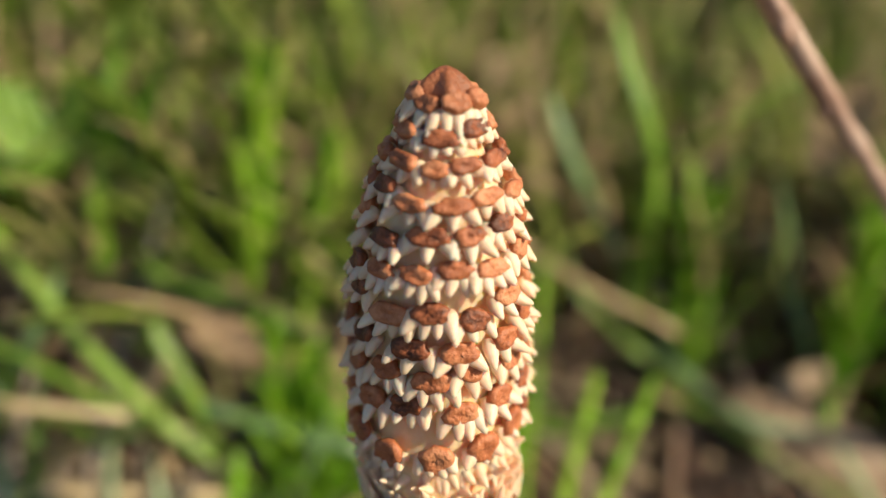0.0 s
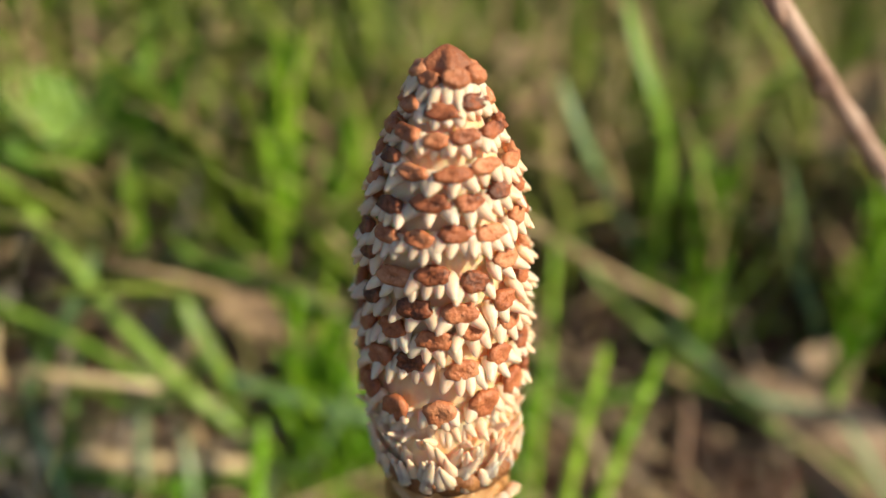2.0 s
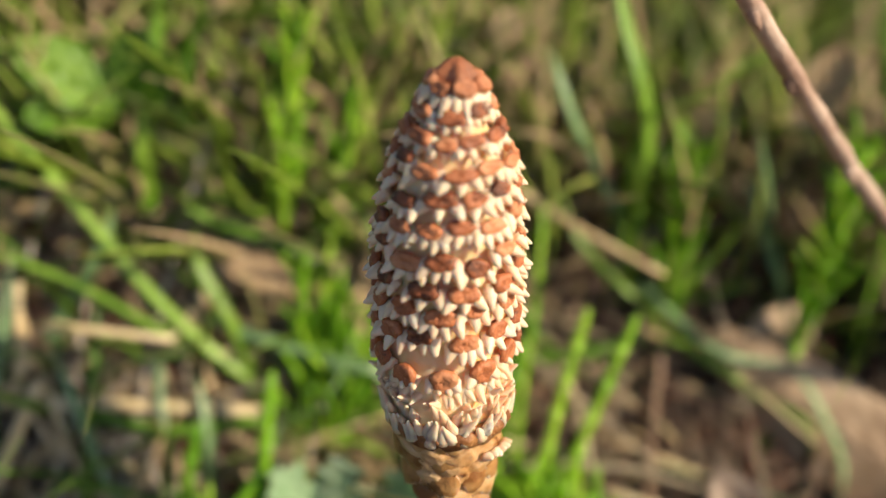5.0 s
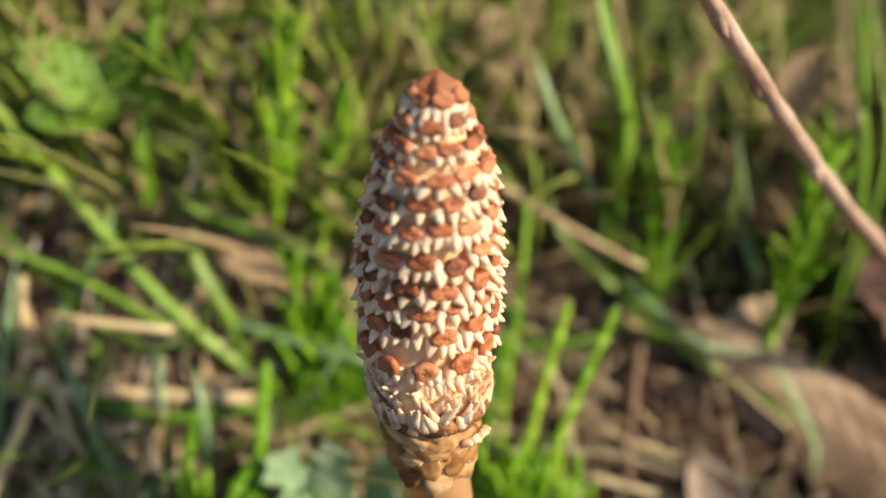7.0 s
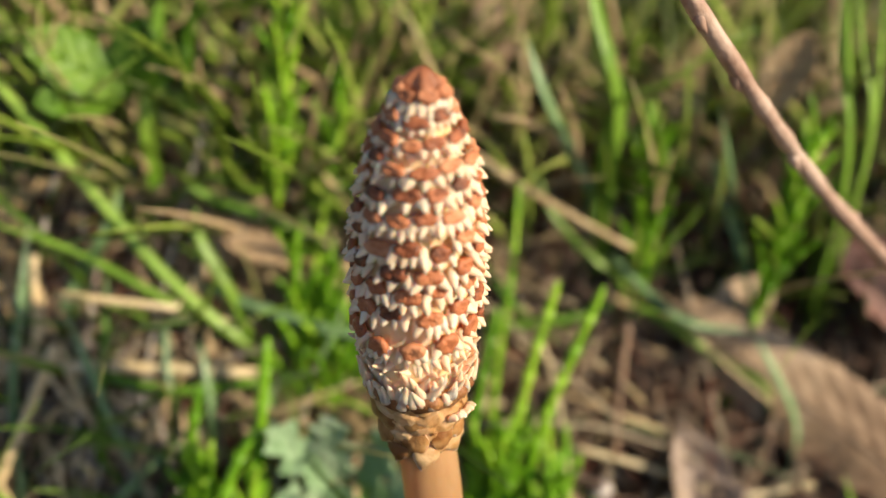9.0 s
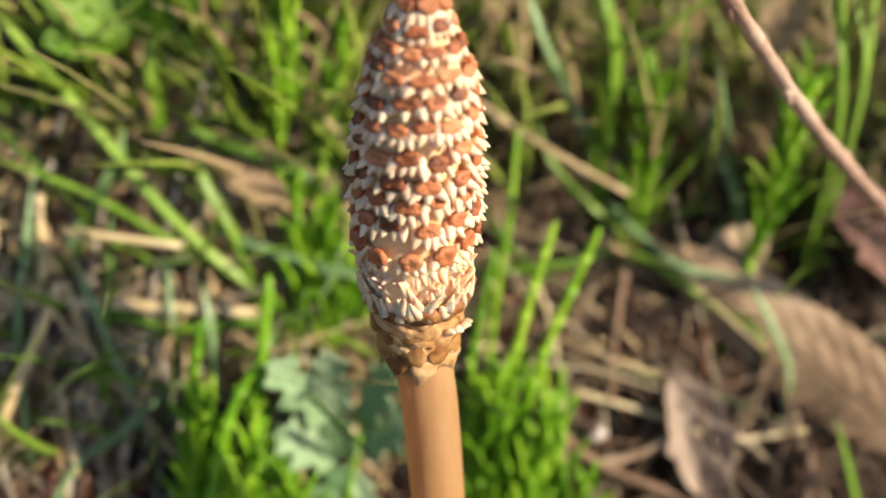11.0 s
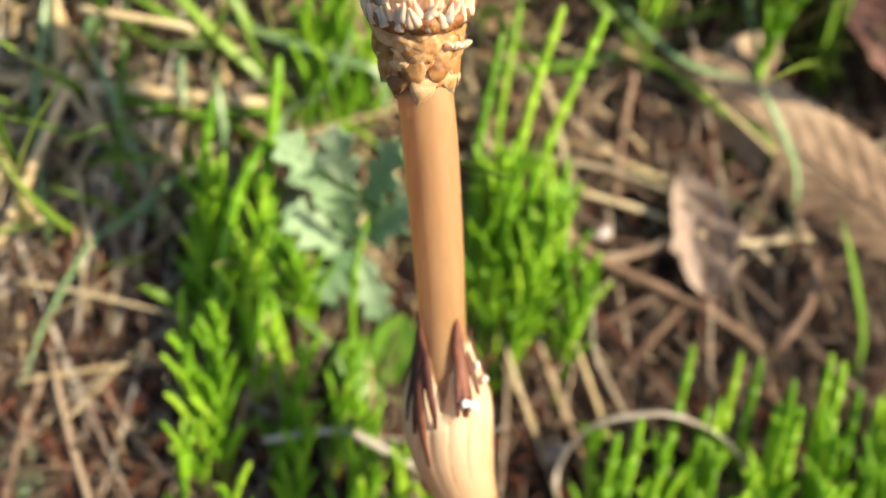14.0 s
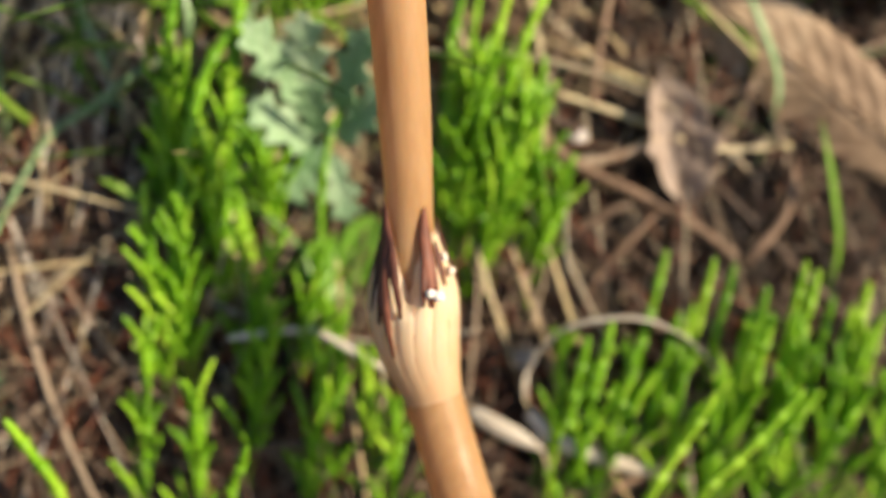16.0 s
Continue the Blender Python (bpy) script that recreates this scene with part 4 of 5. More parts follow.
shoot([(7.9, 16.2, 17.4), (9.1, 24.0, 34.3), (10.6, 30.0, 45.0), (11.5, 38.1, 56.3)], 1.0)
shoot([(-8.8, -4.0, -3.2), (-10.3, 2.8, 8.0), (-10.2, 7.1, 16.0), (-8.6, 11.4, 22.7)], 1.0)
shoot([(-19.5, 21.5, 24.3), (-18.3, 28.9, 37.7), (-17.0, 34.0, 46.3), (-15.9, 40.7, 56.0)], 1.0)
# bushy
bush([(-33.2, 3.9, 6.2), (-30.4, 8.8, 24.4)], 5)
bush([(-25.7, 3.2, 4.1), (-23.5, 9.2, 22.6)], 5)
bush([(-16.2, 21.9, 22.2), (-16.4, 28.2, 38.6)], 5)
bush([(8.3, 6.3, 3.9), (10.5, 13.4, 24.8)], 5)
bush([(-18.6, 21.5, 24.1), (-19.3, 28.3, 44.1)], 5)
bush([(-14.2, 22.1, 24.0), (-14.8, 27.9, 41.9)], 5)
bush([(-11.0, 24.2, 25.9), (-10.4, 28.1, 39.3)], 4)
bush([(-27.4, 1.9, 2.9), (-28.4, 8.1, 21.2)], 5)
bush([(-12.6, -8.2, -11.4), (-10.2, -3.4, 1.8)], 3)
bush([(9.2, 7.8, 3.5), (10.6, 14.7, 23.2)], 5)
bush([(14.3, 6.2, 0.8), (16.6, 12.5, 19.7)], 5)
bush([(-17.4, 4.5, 4.2), (-17.7, 5.3, 12.1)], 3)
bush([(12.7, 4.6, 1.2), (15.7, 10.4, 18.4)], 5)
bush([(19.6, 4.8, -0.8), (21.9, 8.9, 11.6)], 3)
bush([(-27.0, -11.3, -10.4), (-27.1, -4.0, 10.0)], 6)
bush([(-19.5, -10.4, -10.7), (-16.0, -5.2, 4.7)], 4)
bush([(-30.2, -11.8, -12.5), (-31.3, -6.4, 5.8)], 5)
bush([(-18.3, -17.7, -21.2), (-15.2, -9.8, -1.7)], 5)
bush([(-25.1, -25.9, -29.1), (-24.3, -18.5, -11.1)], 4)
bush([(-6.2, -18.3, -23.9), (-6.4, -8.2, -4.4)], 4)
bush([(33.7, -12.2, -23.8), (34.2, -6.0, -8.8)], 3)
bush([(40.6, -13.5, -26.5), (41.2, -6.5, -8.5)], 4)
bush([(50.8, -12.3, -26.8), (50.3, -4.2, -5.3)], 4)
bush([(59.3, -11.3, -27.0), (58.0, -3.7, -6.1)], 4)
bush([(67.9, -9.2, -26.0), (66.5, -1.6, -5.0)], 4)
bush([(74.9, -9.4, -27.4), (73.2, -1.8, -6.3)], 4)
bush([(27.6, -18.4, -29.8), (28.6, -7.8, -9.8)], 4)
bush([(44.6, 30.6, 23.0), (50.9, 39.0, 59.4)], 7, 0.42)
bush([(30.3, 37.2, 38.0), (30.3, 43.3, 57.0)], 6)
bush([(24.1, -17.2, -27.8), (24.4, -6.2, -7.4)], 4)
bush([(30.7, -15.8, -27.4), (32.2, -10.4, -13.5)], 3)
bush([(46.8, -15.5, -29.8), (46.6, -7.9, -11.0)], 4)
bush([(56.2, -14.4, -30.0), (55.7, -7.3, -11.8)], 4)
bush([(63.9, -13.5, -30.2), (63.4, -5.3, -10.7)], 4)
bush([(71.7, -13.1, -31.1), (70.9, -5.4, -12.1)], 4)
bush([(-0.3, -19.7, -26.5), (-2.1, -10.8, -9.1)], 4)
bush([(-9.5, -20.8, -26.2), (-8.5, -13.1, -9.6)], 4)
bush([(-32.4, -23.6, -25.4), (-31.2, -13.9, -4.7)], 4)
bush([(10.2, 4.7, 0.7), (10.7, 12.2, 21.3)], 4)
bush([(18.4, 5.8, 0.6), (18.6, 12.6, 19.5)], 4)
bush([(6.2, 7.4, 4.5), (6.7, 13.6, 21.6)], 4)
bush([(-23.4, -3.6, -4.2), (-24.2, 2.0, 14.4)], 4)
bush([(3.1, -21.4, -29.0), (2.2, -14.2, -12.8)], 3)
bush([(-22.8, 37.0, 52.0), (-21.0, 44.0, 72.0)], 5)
bush([(-15.7, 37.8, 44.6), (-14.4, 44.4, 63.8)], 4)
shoot([(37.6, -18.5, -17.6), (41.1, -15.4, -8.7), (43.6, -13.6, -1.0)], 1.3)
shoot([(44.7, -17.6, -17.8), (49.3, -15.4, -10.0), (55.3, -11.8, -1.0)], 1.3)
shoot([(-39.4, -28.1, -15.1), (-41.5, -27.4, -8.0), (-43.6, -27.1, -1.4)], 1.3)
shoot([(-18.0, -25.4, -15.8), (-16.3, -25.2, -9.8), (-14.8, -25.6, -4.6)], 1.3)
shoot([(24.7, -13.0, -23.2), (25.9, -10.4, -12.4), (27.6, -5.7, -0.3)], 1.45)
shoot([(27.7, -12.7, -23.3), (28.8, -10.0, -12.5), (30.4, -5.3, -0.3)], 1.51)
shoot([(28.0, -11.1, -21.6), (29.1, -8.6, -10.8), (30.7, -3.9, 1.3)], 1.52)
shoot([(31.9, -13.0, -24.4), (32.8, -10.4, -13.5), (34.3, -5.6, -1.3)], 1.11)
shoot([(33.5, -9.3, -20.4), (34.3, -6.7, -9.6), (35.8, -2.1, 2.5)], 1.32)
shoot([(35.4, -3.4, -14.0), (36.2, -1.1, -3.4), (37.6, 3.4, 8.5)], 1.16)
shoot([(37.8, -9.0, -20.8), (38.5, -6.5, -10.0), (39.9, -1.8, 2.1)], 1.43)
shoot([(39.8, -8.0, -20.0), (40.5, -5.5, -9.2), (41.8, -0.9, 2.9)], 1.12)
shoot([(42.7, -3.3, -15.0), (43.2, -0.9, -4.4), (44.4, 3.6, 7.7)], 1.05)
shoot([(45.6, -3.4, -15.7), (46.1, -1.1, -5.0), (47.2, 3.4, 7.0)], 1.16)
shoot([(48.7, -7.4, -20.8), (49.0, -4.9, -9.9), (50.0, -0.2, 2.3)], 1.19)
shoot([(50.8, -4.9, -18.3), (51.1, -2.5, -7.5), (52.0, 2.1, 4.6)], 1.39)
shoot([(51.9, -7.4, -21.3), (52.1, -4.9, -10.5), (53.0, -0.3, 1.8)], 1.4)
shoot([(55.9, -6.6, -21.1), (55.9, -4.1, -10.2), (56.7, 0.5, 2.1)], 1.2)
shoot([(56.5, -1.8, -15.6), (56.6, 0.6, -4.9), (57.4, 5.1, 7.2)], 1.12)
shoot([(58.4, -2.4, -16.6), (58.4, -0.1, -5.9), (59.1, 4.5, 6.3)], 1.35)
shoot([(61.0, -4.6, -19.5), (60.9, -2.1, -8.7), (61.5, 2.5, 3.5)], 1.22)
shoot([(64.1, -5.1, -20.7), (63.9, -2.7, -9.8), (64.4, 2.0, 2.5)], 1.29)
shoot([(66.3, -2.6, -18.2), (66.0, -0.2, -7.3), (66.5, 4.3, 4.9)], 1.4)
shoot([(68.5, -5.6, -22.0), (68.2, -3.1, -11.0), (68.6, 1.6, 1.3)], 1.06)
shoot([(7.2, 5.7, 2.3), (7.6, 8.9, 13.0), (7.9, 12.2, 22.9)], 1.15)
shoot([(8.8, 13.0, 10.6), (9.2, 16.0, 21.0), (9.4, 19.2, 30.6)], 1.14)
shoot([(11.7, 10.0, 6.6), (11.9, 13.1, 17.2), (12.1, 16.4, 26.9)], 1.07)
shoot([(13.8, 13.8, 10.6), (13.9, 16.8, 21.1), (14.0, 19.9, 30.8)], 0.91)
shoot([(16.4, 12.5, 8.7), (16.5, 15.5, 19.2), (16.5, 18.7, 28.9)], 1.19)
shoot([(18.9, 12.7, 8.5), (18.9, 15.7, 19.0), (18.8, 18.9, 28.8)], 1.13)
shoot([(-33.5, -4.9, -4.0), (-33.4, -2.2, 6.2), (-33.5, 1.2, 15.1)], 1.18)
shoot([(-31.4, 0.0, 1.3), (-31.3, 2.6, 11.3), (-31.4, 5.9, 20.1)], 1.01)
shoot([(-28.4, -1.0, -0.4), (-28.4, 1.6, 9.7), (-28.6, 4.9, 18.6)], 1.13)
shoot([(-26.0, 2.6, 3.4), (-26.1, 5.1, 13.4), (-26.4, 8.4, 22.2)], 1.12)
shoot([(-22.4, -2.4, -2.9), (-22.7, 0.3, 7.2), (-23.0, 3.7, 16.2)], 1.16)
shoot([(-20.4, 4.0, 4.1), (-20.7, 6.4, 14.0), (-21.1, 9.7, 22.8)], 1.18)
shoot([(-17.4, 3.9, 3.5), (-17.9, 6.4, 13.5), (-18.3, 9.7, 22.3)], 1.0)


twig([(14.0, 12.7, 103.0), (25.0, 15.7, 89.4), (35.8, 18.8, 76.4), (46.8, 21.9, 64.0), (58.9, 25.0, 52.3), (70.7, 28.1, 40.4)], 1.9, PINKBARK, 7, "bare pinkish brown twig leaning over the bank")


# broad leaves
def leaf_data(length, half, outline, pleat=0.0, veins=7, slant=1.6, curl=0.0, cup=0.0, roof=(0.0, 0.0), rows=60, cols=14, seed=1, forward=0.0):
    """A leaf along +Y from its stalk, face towards +Z; two skins with a rim between."""
    verts, faces = [], []
    top = []
    fold = [1 / math.hypot(1, q) for q in roof]
    for i in range(rows + 1):
        s = i / rows
        wdt = half * outline(s)
        for j in range(-cols, cols + 1):
            u = j / cols
            lag = 0.55 * half * abs(u)
            v = (s * length + lag * 0.25 * math.sin(math.pi * s)) / length
            ph = (s * veins - abs(u) * slant + 0.35 * noise.noise(Vector((s * veins * 0.4, u, seed + 9)))) % 1.0
            ridge = pleat * (abs(ph - 0.5) * 2 - 0.5) * (1 - 0.25 * abs(u))
            z = ridge + cup * u * u * wdt - roof[j > 0] * abs(u) * wdt * fold[j > 0] + curl * length * (s - 0.4) ** 2 + 0.05 * half * noise.noise(Vector((u * 2.0, s * 5, seed)))
            z -= 0.06 * half * math.exp(-(u * 9) ** 2)
            top.append(Vector((u * wdt * fold[j > 0], v * length + forward * abs(u) * wdt, z)) * MM)
    w = 2 * cols + 1
    n = len(top)
    verts = top + [p - Vector((0, 0, 0.22 * MM)) for p in top]
    for i in range(rows):
        for j in range(w - 1):
            q = (i * w + j, i * w + j + 1, (i + 1) * w + j + 1, (i + 1) * w + j)
            faces += [q, tuple(k + n for k in q[::-1])]
    edge = [i * w for i in range(rows + 1)]
    for a, b in zip(edge, edge[1:]):
        faces += [(a, b, b + n, a + n), (a + w - 1, a + w - 1 + n, b + w - 1 + n, b + w - 1)]
    for j in range(w - 1):
        k = rows * w + j
        faces += [(j, j + n, j + 1 + n, j + 1), (k, k + 1, k + 1 + n, k + n)]
    return verts, faces


def serrate(s):
    body = math.sin(math.pi * min(1, s * 0.93 + 0.06)) ** 0.75
    return body * (1 - 0.10 * ((s * 13) % 1.0)) + 0.01


def oval(s):
    return math.sin(math.pi * min(1, 0.04 + 0.95 * s)) ** 0.6


def ragged(s):
    return oval(s) * (0.85 + 0.3 * noise.noise(Vector((s * 9, 4, 2))))


def leaf(name, label, category, foot, tip, side_up, half, outline, mat, stalk=0.0, **shape):
    """A leaf from foot to tip (millimetres); side_up: the way its face looks."""
    a, b = Vector(foot) * MM, Vector(tip) * MM
    y = (b - a).normalized()
    z = Vector(side_up)
    z = (z - y * z.dot(y)).normalized()
    m = Matrix((y.cross(z), y, z)).transposed().to_4x4()
    ob = thing(name, label, category, a)
    ob.matrix_basis = Matrix.Translation(a) @ m
    length = (b - a).length / MM
    mesh_ob("leaf_blade", *leaf_data(length, half, outline, **shape), mat, ob)
    rib = [Vector((0, -stalk + (length + stalk) * t, shape.get("curl", 0) * length * (max(0, -stalk + (length + stalk) * t) / length - 0.4) ** 2 - 0.1)) * MM for t in (0, 0.15, 0.3, 0.5, 0.7, 0.9, 1)]
    mesh_ob("midrib", *tube(rib, [0.02 * half * MM * q + 0.1 * MM for q in (1.6, 1.5, 1.3, 1, 0.8, 0.5, 0.2)], 6), mat, ob, "raised midrib")
    return ob


UP = (0.1, -0.55, 0.8)
leaf("dead_oak_leaf", "large tan dead leaf with pleated veins", "leaf", (35.5, 35.2, 37.4), (82.0, 15.5, 11.0), (-0.15, -0.82, 0.54), 7.5, serrate, DEAD, 4, pleat=0.4, veins=12, slant=-2.6, curl=-0.05, roof=(0.1, 0.25))
leaf("dead_leaf", "greyish brown torn dead leaf on the litter", "leaf", (36.3, 23.3, 24.2), (41.3, 12.8, 9.7), UP, 5.8, ragged, GREYLEAF, 2, pleat=1.1, veins=3, slant=0.8, cup=0.6, curl=0.03)
leaf("dark_dead_leaf", "dark purplish brown curled dead leaf", "leaf", (59.3, 44.3, 45.7), (72.8, 34.3, 32.7), UP, 7.0, ragged, DARKLEAF, 2, pleat=0.8, veins=5, cup=0.5, curl=0.02)
leaf("dead_leaf", "pale brown dead leaf half under grass", "leaf", (47.0, 50.5, 62.0), (52.0, 52.0, 73.6), UP, 4.0, ragged, PALELEAF, 2, pleat=0.3, veins=6, cup=0.25)
leaf("dead_leaf", "pinkish tan curled dead leaf in the straw", "leaf", (-32.0, 29.5, 44.5), (-24.5, 37.0, 53.0), UP, 3.0, ragged, PALELEAF, 2, pleat=0.3, veins=5, cup=0.35)
leaf("dead_leaf", "pinkish tan curled dead leaf in the straw", "leaf", (-12.5, 31.5, 43.0), (-8.0, 38.0, 49.0), UP, 2.2, ragged, PALELEAF, 2, pleat=0.3, veins=5, cup=0.35)
leaf("dead_leaf", "brown dead leaf shaded by grass", "leaf", (39.0, 32.5, 34.0), (50.0, 39.0, 39.5), UP, 4.5, ragged, DEAD, 2, pleat=0.3, veins=5, cup=0.2)


def cleft(s):
    """Outline of a leaf cut into pointed, toothed lobes."""
    body = math.sin(math.pi * min(1, 0.10 + 0.84 * s)) ** 0.7
    peak = 1 - abs(2 * ((s * 3.1 + 0.15) % 1.0) - 1)
    return body * (0.30 + 0.66 * peak ** 0.9 + 0.10 * (1 - abs(2 * ((s * 9.3 + 0.2) % 1.0) - 1))) + 0.02


def silvery_leaf(foot, tip, half, facing=(0.1, -0.55, 0.8), seed=1):
    leaf("silvery_leaf", "silvery green deeply lobed herb leaf", "leaf", foot, tip, facing, half, cleft, SILVER, 3, pleat=0.12, veins=4, slant=1.2, curl=-0.05, cup=0.12, rows=84, cols=8, seed=seed, forward=0.55)


BROAD = "broad green herb leaf among the grass"
silvery_leaf((-13.0, 11.5, 22.5), (-20.0, 10.0, 34.5), 3.5, (0.3, -0.7, 0.6), 1)
silvery_leaf((-12.0, 12.0, 23.0), (-12.9, 11.0, 35.5), 3.4, (-0.1, -0.8, 0.5), 2)
silvery_leaf((-9.0, 11.0, 22.0), (-4.6, 10.5, 34.0), 3.3, (-0.2, -0.7, 0.6), 3)
silvery_leaf((-11.5, 9.5, 16.0), (-19.6, 8.0, 24.0), 3.6, (0.2, -0.6, 0.7), 4)
silvery_leaf((-9.0, 10.5, 17.5), (-2.6, 9.5, 26.0), 3.3, (-0.1, -0.7, 0.6), 5)
silvery_leaf((-10.5, 8.0, 18.0), (-15.0, 4.5, 11.5), 3.0, (0.1, -0.75, 0.55), 6)
silvery_leaf((-9.5, 8.0, 17.0), (-6.6, 4.5, 8.6), 2.9, (-0.1, -0.75, 0.5), 7)
silvery_leaf((-11.0, 9.0, 19.0), (-11.6, 6.5, 28.0), 2.9, (0.0, -0.8, 0.5), 8)
leaf("dead_leaf", "small pale tan dead leaf in the grass", "leaf", (4.9, 62.2, 70.1), (9.6, 66.8, 73.7), UP, 2.6, ragged, PALELEAF, 2, pleat=0.3, veins=5, cup=0.35)
leaf("dead_leaf", "small pinkish brown dead leaf in the grass", "leaf", (33.5, 51.7, 60.4), (39.4, 53.3, 63.4), UP, 2.6, ragged, DEAD, 2, pleat=0.3, veins=5, cup=0.35)
leaf("dead_leaf", "small pinkish brown dead leaf in the grass", "leaf", (59.1, 57.7, 59.3), (63.2, 60.7, 62.8), UP, 2.2, ragged, DEAD, 2, pleat=0.3, veins=5, cup=0.35)
leaf("dead_leaf", "small pinkish brown dead leaf in the grass", "leaf", (4.9, 53.7, 66.5), (11.1, 56.1, 69.6), UP, 2.4, ragged, DEAD, 2, pleat=0.3, veins=5, cup=0.35)
leaf("dead_leaf", "pinkish tan curled dead leaf in the straw", "leaf", (-29.1, 31.0, 49.9), (-19.6, 28.6, 48.5), UP, 2.6, ragged, PALELEAF, 2, pleat=0.3, veins=5, cup=0.35)
leaf("broad_leaf", BROAD, "leaf", (-44.1, 42.0, 66.2), (-54.9, 39.8, 75.4), UP, 4.6, serrate, GREENS["green"], 12, pleat=0.5, veins=6, cup=0.2)
leaf("broad_leaf", BROAD, "leaf", (-43.8, 42.3, 66.5), (-39.6, 43.0, 76.6), UP, 3.8, serrate, GREENS["green"], 12, pleat=0.5, veins=6, cup=0.2)
leaf("broad_leaf", BROAD, "leaf", (-44.8, 41.7, 65.9), (-53.2, 34.8, 67.4), UP, 3.8, serrate, GREENS["green"], 12, pleat=0.5, veins=6, cup=0.2)
leaf("broad_leaf", BROAD, "leaf", (-42.7, 42.7, 66.8), (-34.3, 42.4, 73.0), UP, 3.4, serrate, GREENS["green"], 12, pleat=0.5, veins=6, cup=0.2)
silvery_leaf((-52.6, -17.7, -19.3), (-58.2, -10.7, -5.3), 5.0, (0.1, -0.55, 0.8), 9)
leaf("round_leaf", "small fresh green rounded leaf", "leaf", (-5.2, -0.7, -0.3), (-12.4, 0.4, 6.4), UP, 3.8, oval, ROUND, 4, pleat=0.1, veins=5, cup=0.2)
leaf("round_leaf", "small fresh green rounded leaf", "leaf", (-5.2, 0.3, 0.7), (-3.2, 4.3, 9.7), UP, 3.6, oval, ROUND, 4, pleat=0.1, veins=5, cup=0.2)


def pebble(name, label, category, at, r, mat, seed):
    bm = bmesh.new()
    bmesh.ops.create_icosphere(bm, subdivisions=3, radius=r * MM)
    for v in bm.verts:
        v.co *= 1 + 0.4 * noise.noise(v.co * 260 / r + Vector((seed, 0, 0)))
        v.co.z *= 0.75
    me = bpy.data.meshes.new(name)
    bm.to_mesh(me)
    bm.free()
    me.shade_smooth()
    me.materials.append(mat)
    ob = new(name, me)
    ob.location = Vector(at) * MM
    tagged(ob, label, category)


pebble("snail_shell", "small whitish snail shell on the litter", "shell", (24.8, 18.2, 16.7), 1.7, PALE, 1)
pebble("pebble", "small pale grey pebble on the litter", "stone", (19.4, -2.8, -8.3), 2.0, PALE, 5)


# fallen needles, dead grass and grass: too many to count
def strands(name, label, category, mat, count, seed, region, length, width, rise, curve, flat, steps=4, lean=None, sink=0.0, group=""):
    """Strands over a region (millimetres); with a group each is a thing of its own, else all are one mesh."""
    rnd = random.Random(seed)
    parts = []
    x0, x1, y0, y1 = region
    for _ in range(count):
        x, y = rnd.uniform(x0, x1) * MM, rnd.uniform(y0, y1) * MM
        l, w = rnd.uniform(*length) * MM, rnd.uniform(*width) * MM
        a = rnd.uniform(0, 2 * math.pi)
        up = rnd.uniform(*rise)
        way = Vector((math.cos(a) * math.cos(up), math.sin(a) * math.cos(up), math.sin(up)))
        if lean:
            way = (way + Vector(lean)).normalized()
        droop = Vector((rnd.uniform(-1, 1), rnd.uniform(-1, 1), rnd.uniform(-1, 0.3))) * curve
        base = Vector((x, y, 0))
        pts = []
        for k in range(steps + 1):
            t = k / steps
            p = base + (way * t + droop * t * t) * l
            if lean is None:
                p.z = bank(p.x, p.y) + sink + way.z * t * l + droop.z * t * t * l * 0.5
            else:
                p.z += soil(x, y) - 0.001
            pts.append(p)
        if lean is None:
            lift = rnd.uniform(-0.005, 0.002)
            for p in pts:
                p.z += lift
        radii = [0.5 * w * (1 - 0.85 * max(0, (k / steps - 0.4) / 0.6) ** 1.5) if flat < 0.5 else 0.5 * w for k in range(steps + 1)]
        parts.append(tube(pts, radii, 4, flat))
    if group:
        for v, f in parts:
            tagged(mesh_ob(name, v, f, mat), label, category, group)
        return
    v, f = joined(parts)
    tagged(mesh_ob(name, v, f, mat), label, category, kind="stuff")


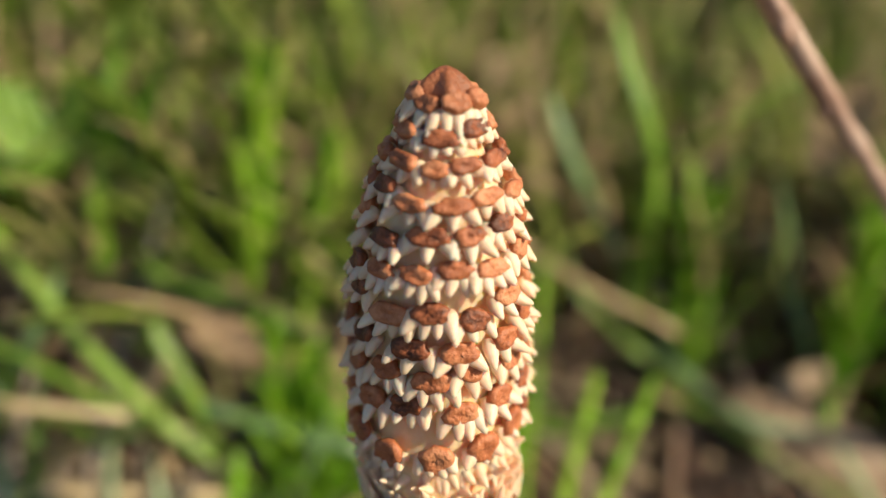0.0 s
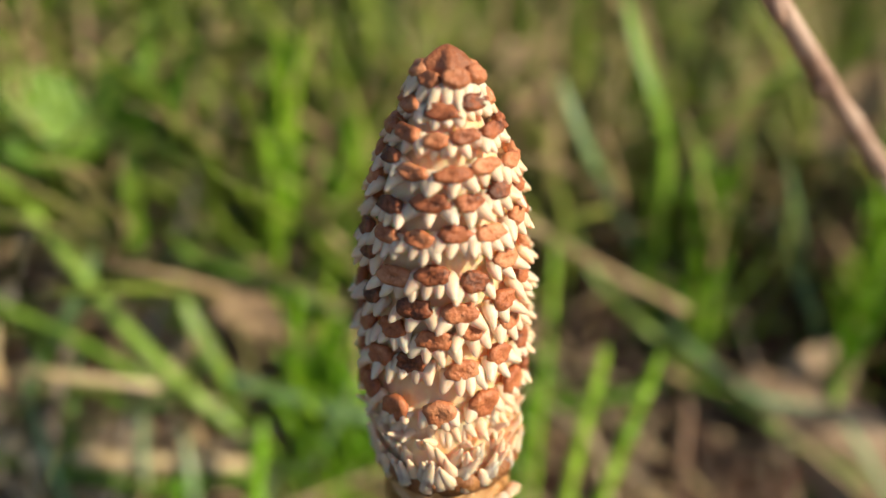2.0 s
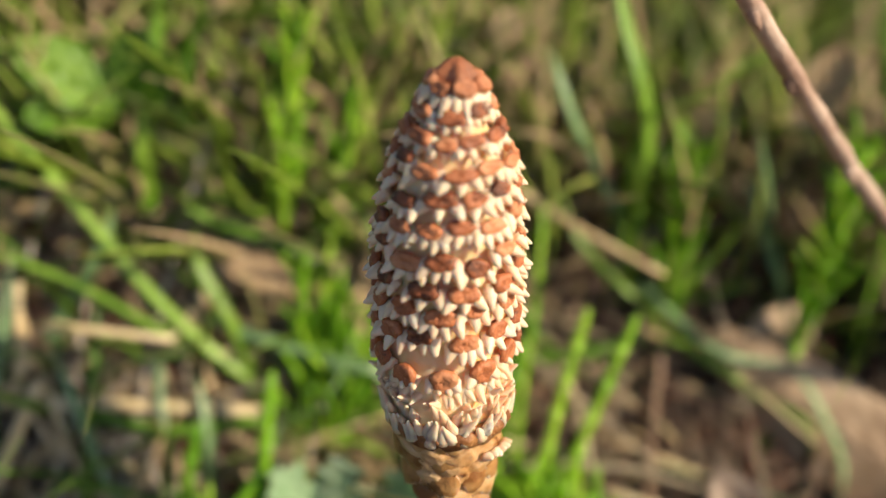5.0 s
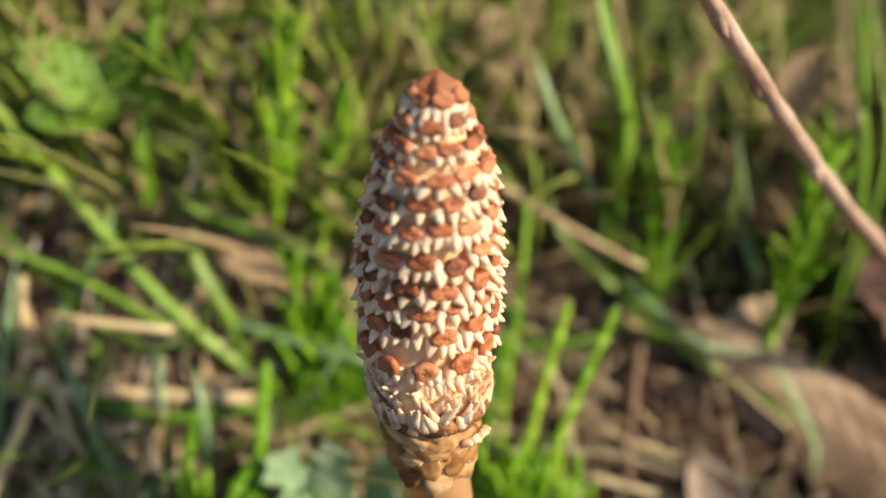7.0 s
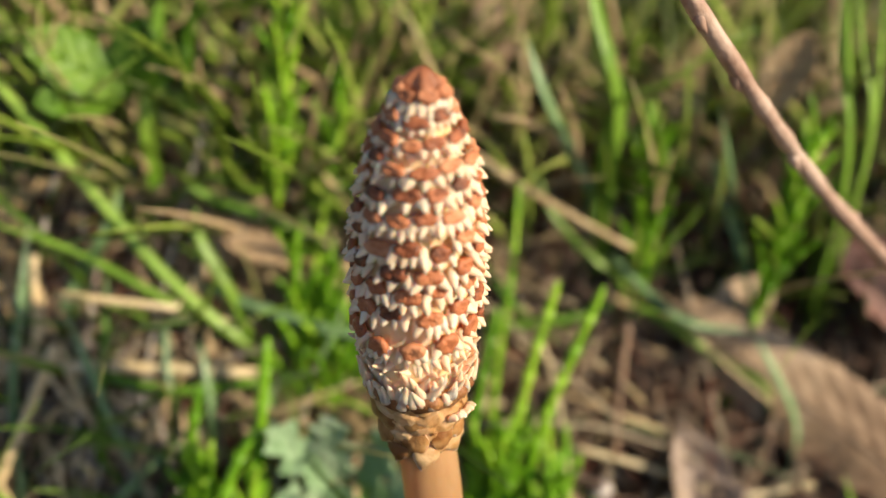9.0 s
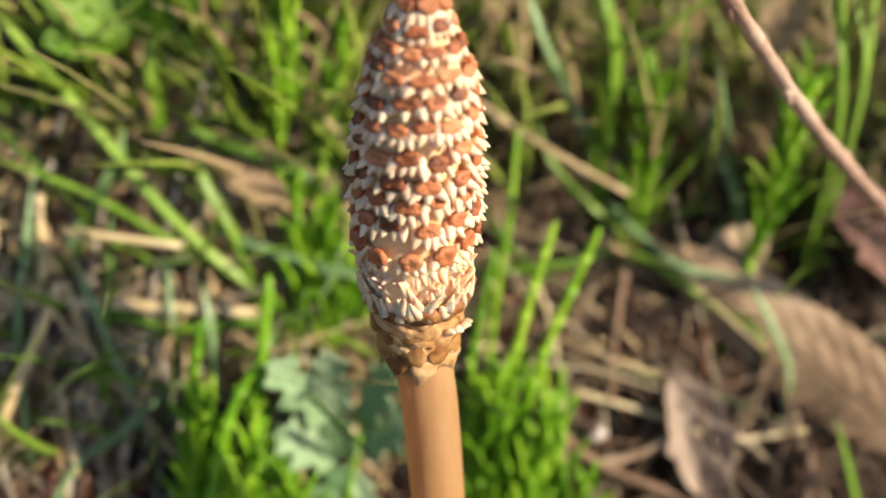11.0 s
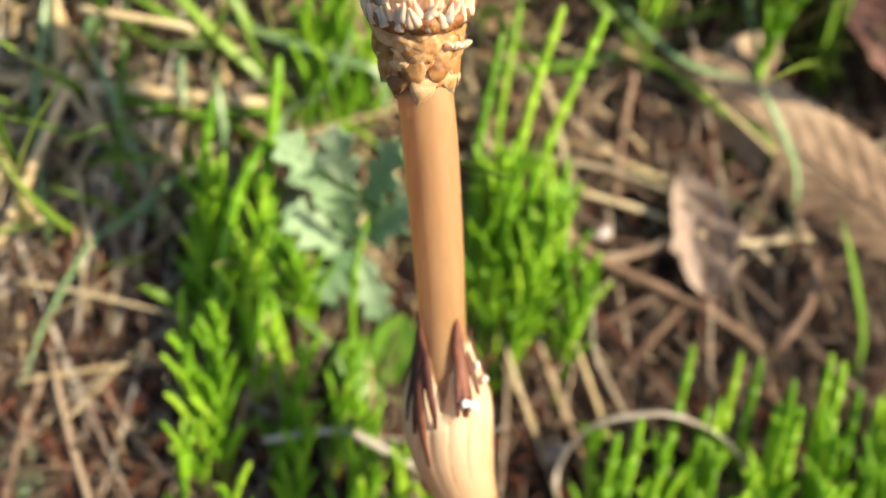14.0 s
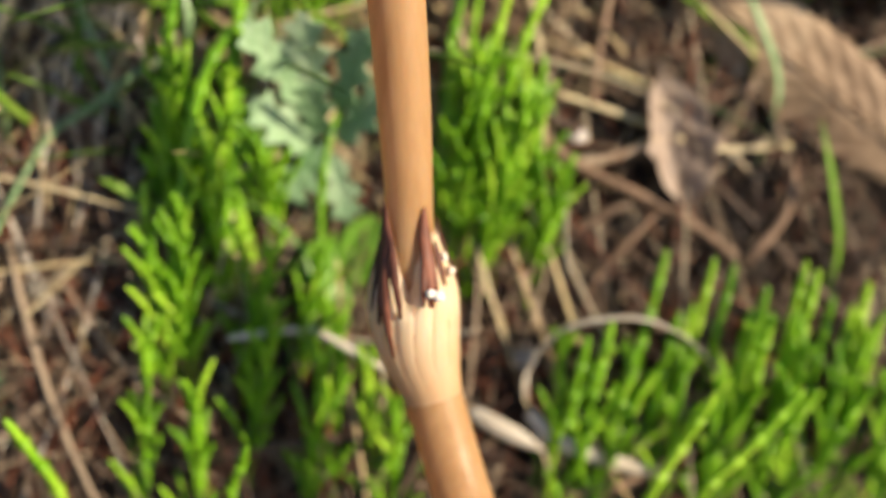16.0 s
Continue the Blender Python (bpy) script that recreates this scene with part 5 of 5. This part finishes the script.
strands("needle_litter", "reddish brown and grey fallen needles", "litter", NEEDLE, 4400, 11, (-95, 120, -60, 66), (8, 34), (0.16, 0.42), (-0.12, 0.2), 0.25, 0.9)
strands("dead_grass_leaf", "flat grey-brown dead grass leaf in the litter", "dry grass", LITTER, 200, 31, (-85, 85, -35, 44), (14, 42), (0.6, 1.5), (-0.08, 0.15), 0.55, 0.14, 7, group="dead grass leaves")
strands("dry_strand", "thin dry tan grass strand in the litter", "dry grass", STRAW_LONE, 180, 12, (-95, 85, -45, 46), (18, 55), (0.18, 0.42), (-0.05, 0.15), 0.5, 0.5, 6, group="dry strands")
strands("dry_strand", "thin pale grey dead grass strand in the litter", "dry grass", BLEACHED, 90, 41, (-78, -28, -2, 24), (14, 44), (0.25, 0.6), (0.0, 0.2), 0.6, 0.4, 6, group="dry strands")
strands("dry_straw", "pale dry straw tangled under the grass", "straw", STRAW, 260, 17, (-85, 12, 20, 42), (16, 46), (0.3, 0.8), (0.0, 0.2), 0.6, 0.5, 6, group="straws")
strands("dry_straw", "pale dry straw lying on the litter", "straw", STRAW_LONE, 60, 27, (12, 75, 14, 44), (14, 38), (0.3, 0.7), (0.0, 0.2), 0.5, 0.5, 6, group="straws")
strands("grass", "thin green grass growing up the bank", "grass", TURF, 620, 13, (-20, 125, 40, 72), (14, 36), (0.8, 1.9), (0.6, 1.3), 0.4, 0.16, 6, (0, -0.25, 0.5))
strands("bank_grass", "green grass among dead litter on the bank", "grass", TURF, 360, 18, (-95, -15, 38, 66), (14, 36), (0.8, 1.9), (0.6, 1.3), 0.4, 0.16, 6, (0, -0.25, 0.5))
strands("upper_grass", "taller grass on the level ground above the bank", "grass", TURF, 2600, 15, (-230, 270, 110, 480), (30, 85), (2.2, 5.0), (0.8, 1.4), 0.4, 0.16, 6, (0, -0.1, 0.8))
strands("crest_grass", "short grass along the top of the bank", "grass", TURF, 1500, 16, (-150, 180, 60, 150), (16, 42), (1.2, 2.8), (0.5, 1.2), 0.4, 0.16, 6, (0, -0.1, 0.6))
strands("grass_blade", "short thin green grass blade among the litter", "grass", GRASS, 170, 14, (-75, 0, 10, 44), (15, 34), (0.8, 1.5), (0.3, 1.0), 0.5, 0.16, 6, (0, -0.2, 0.4), group="grass blades")
strands("meadow_grass", "rough meadow grass beyond the bank", "grass", TURF, 3000, 19, (-1600, 1600, 480, 2400), (60, 150), (5.0, 11.0), (0.8, 1.4), 0.4, 0.16, 4, (0, -0.1, 0.8))
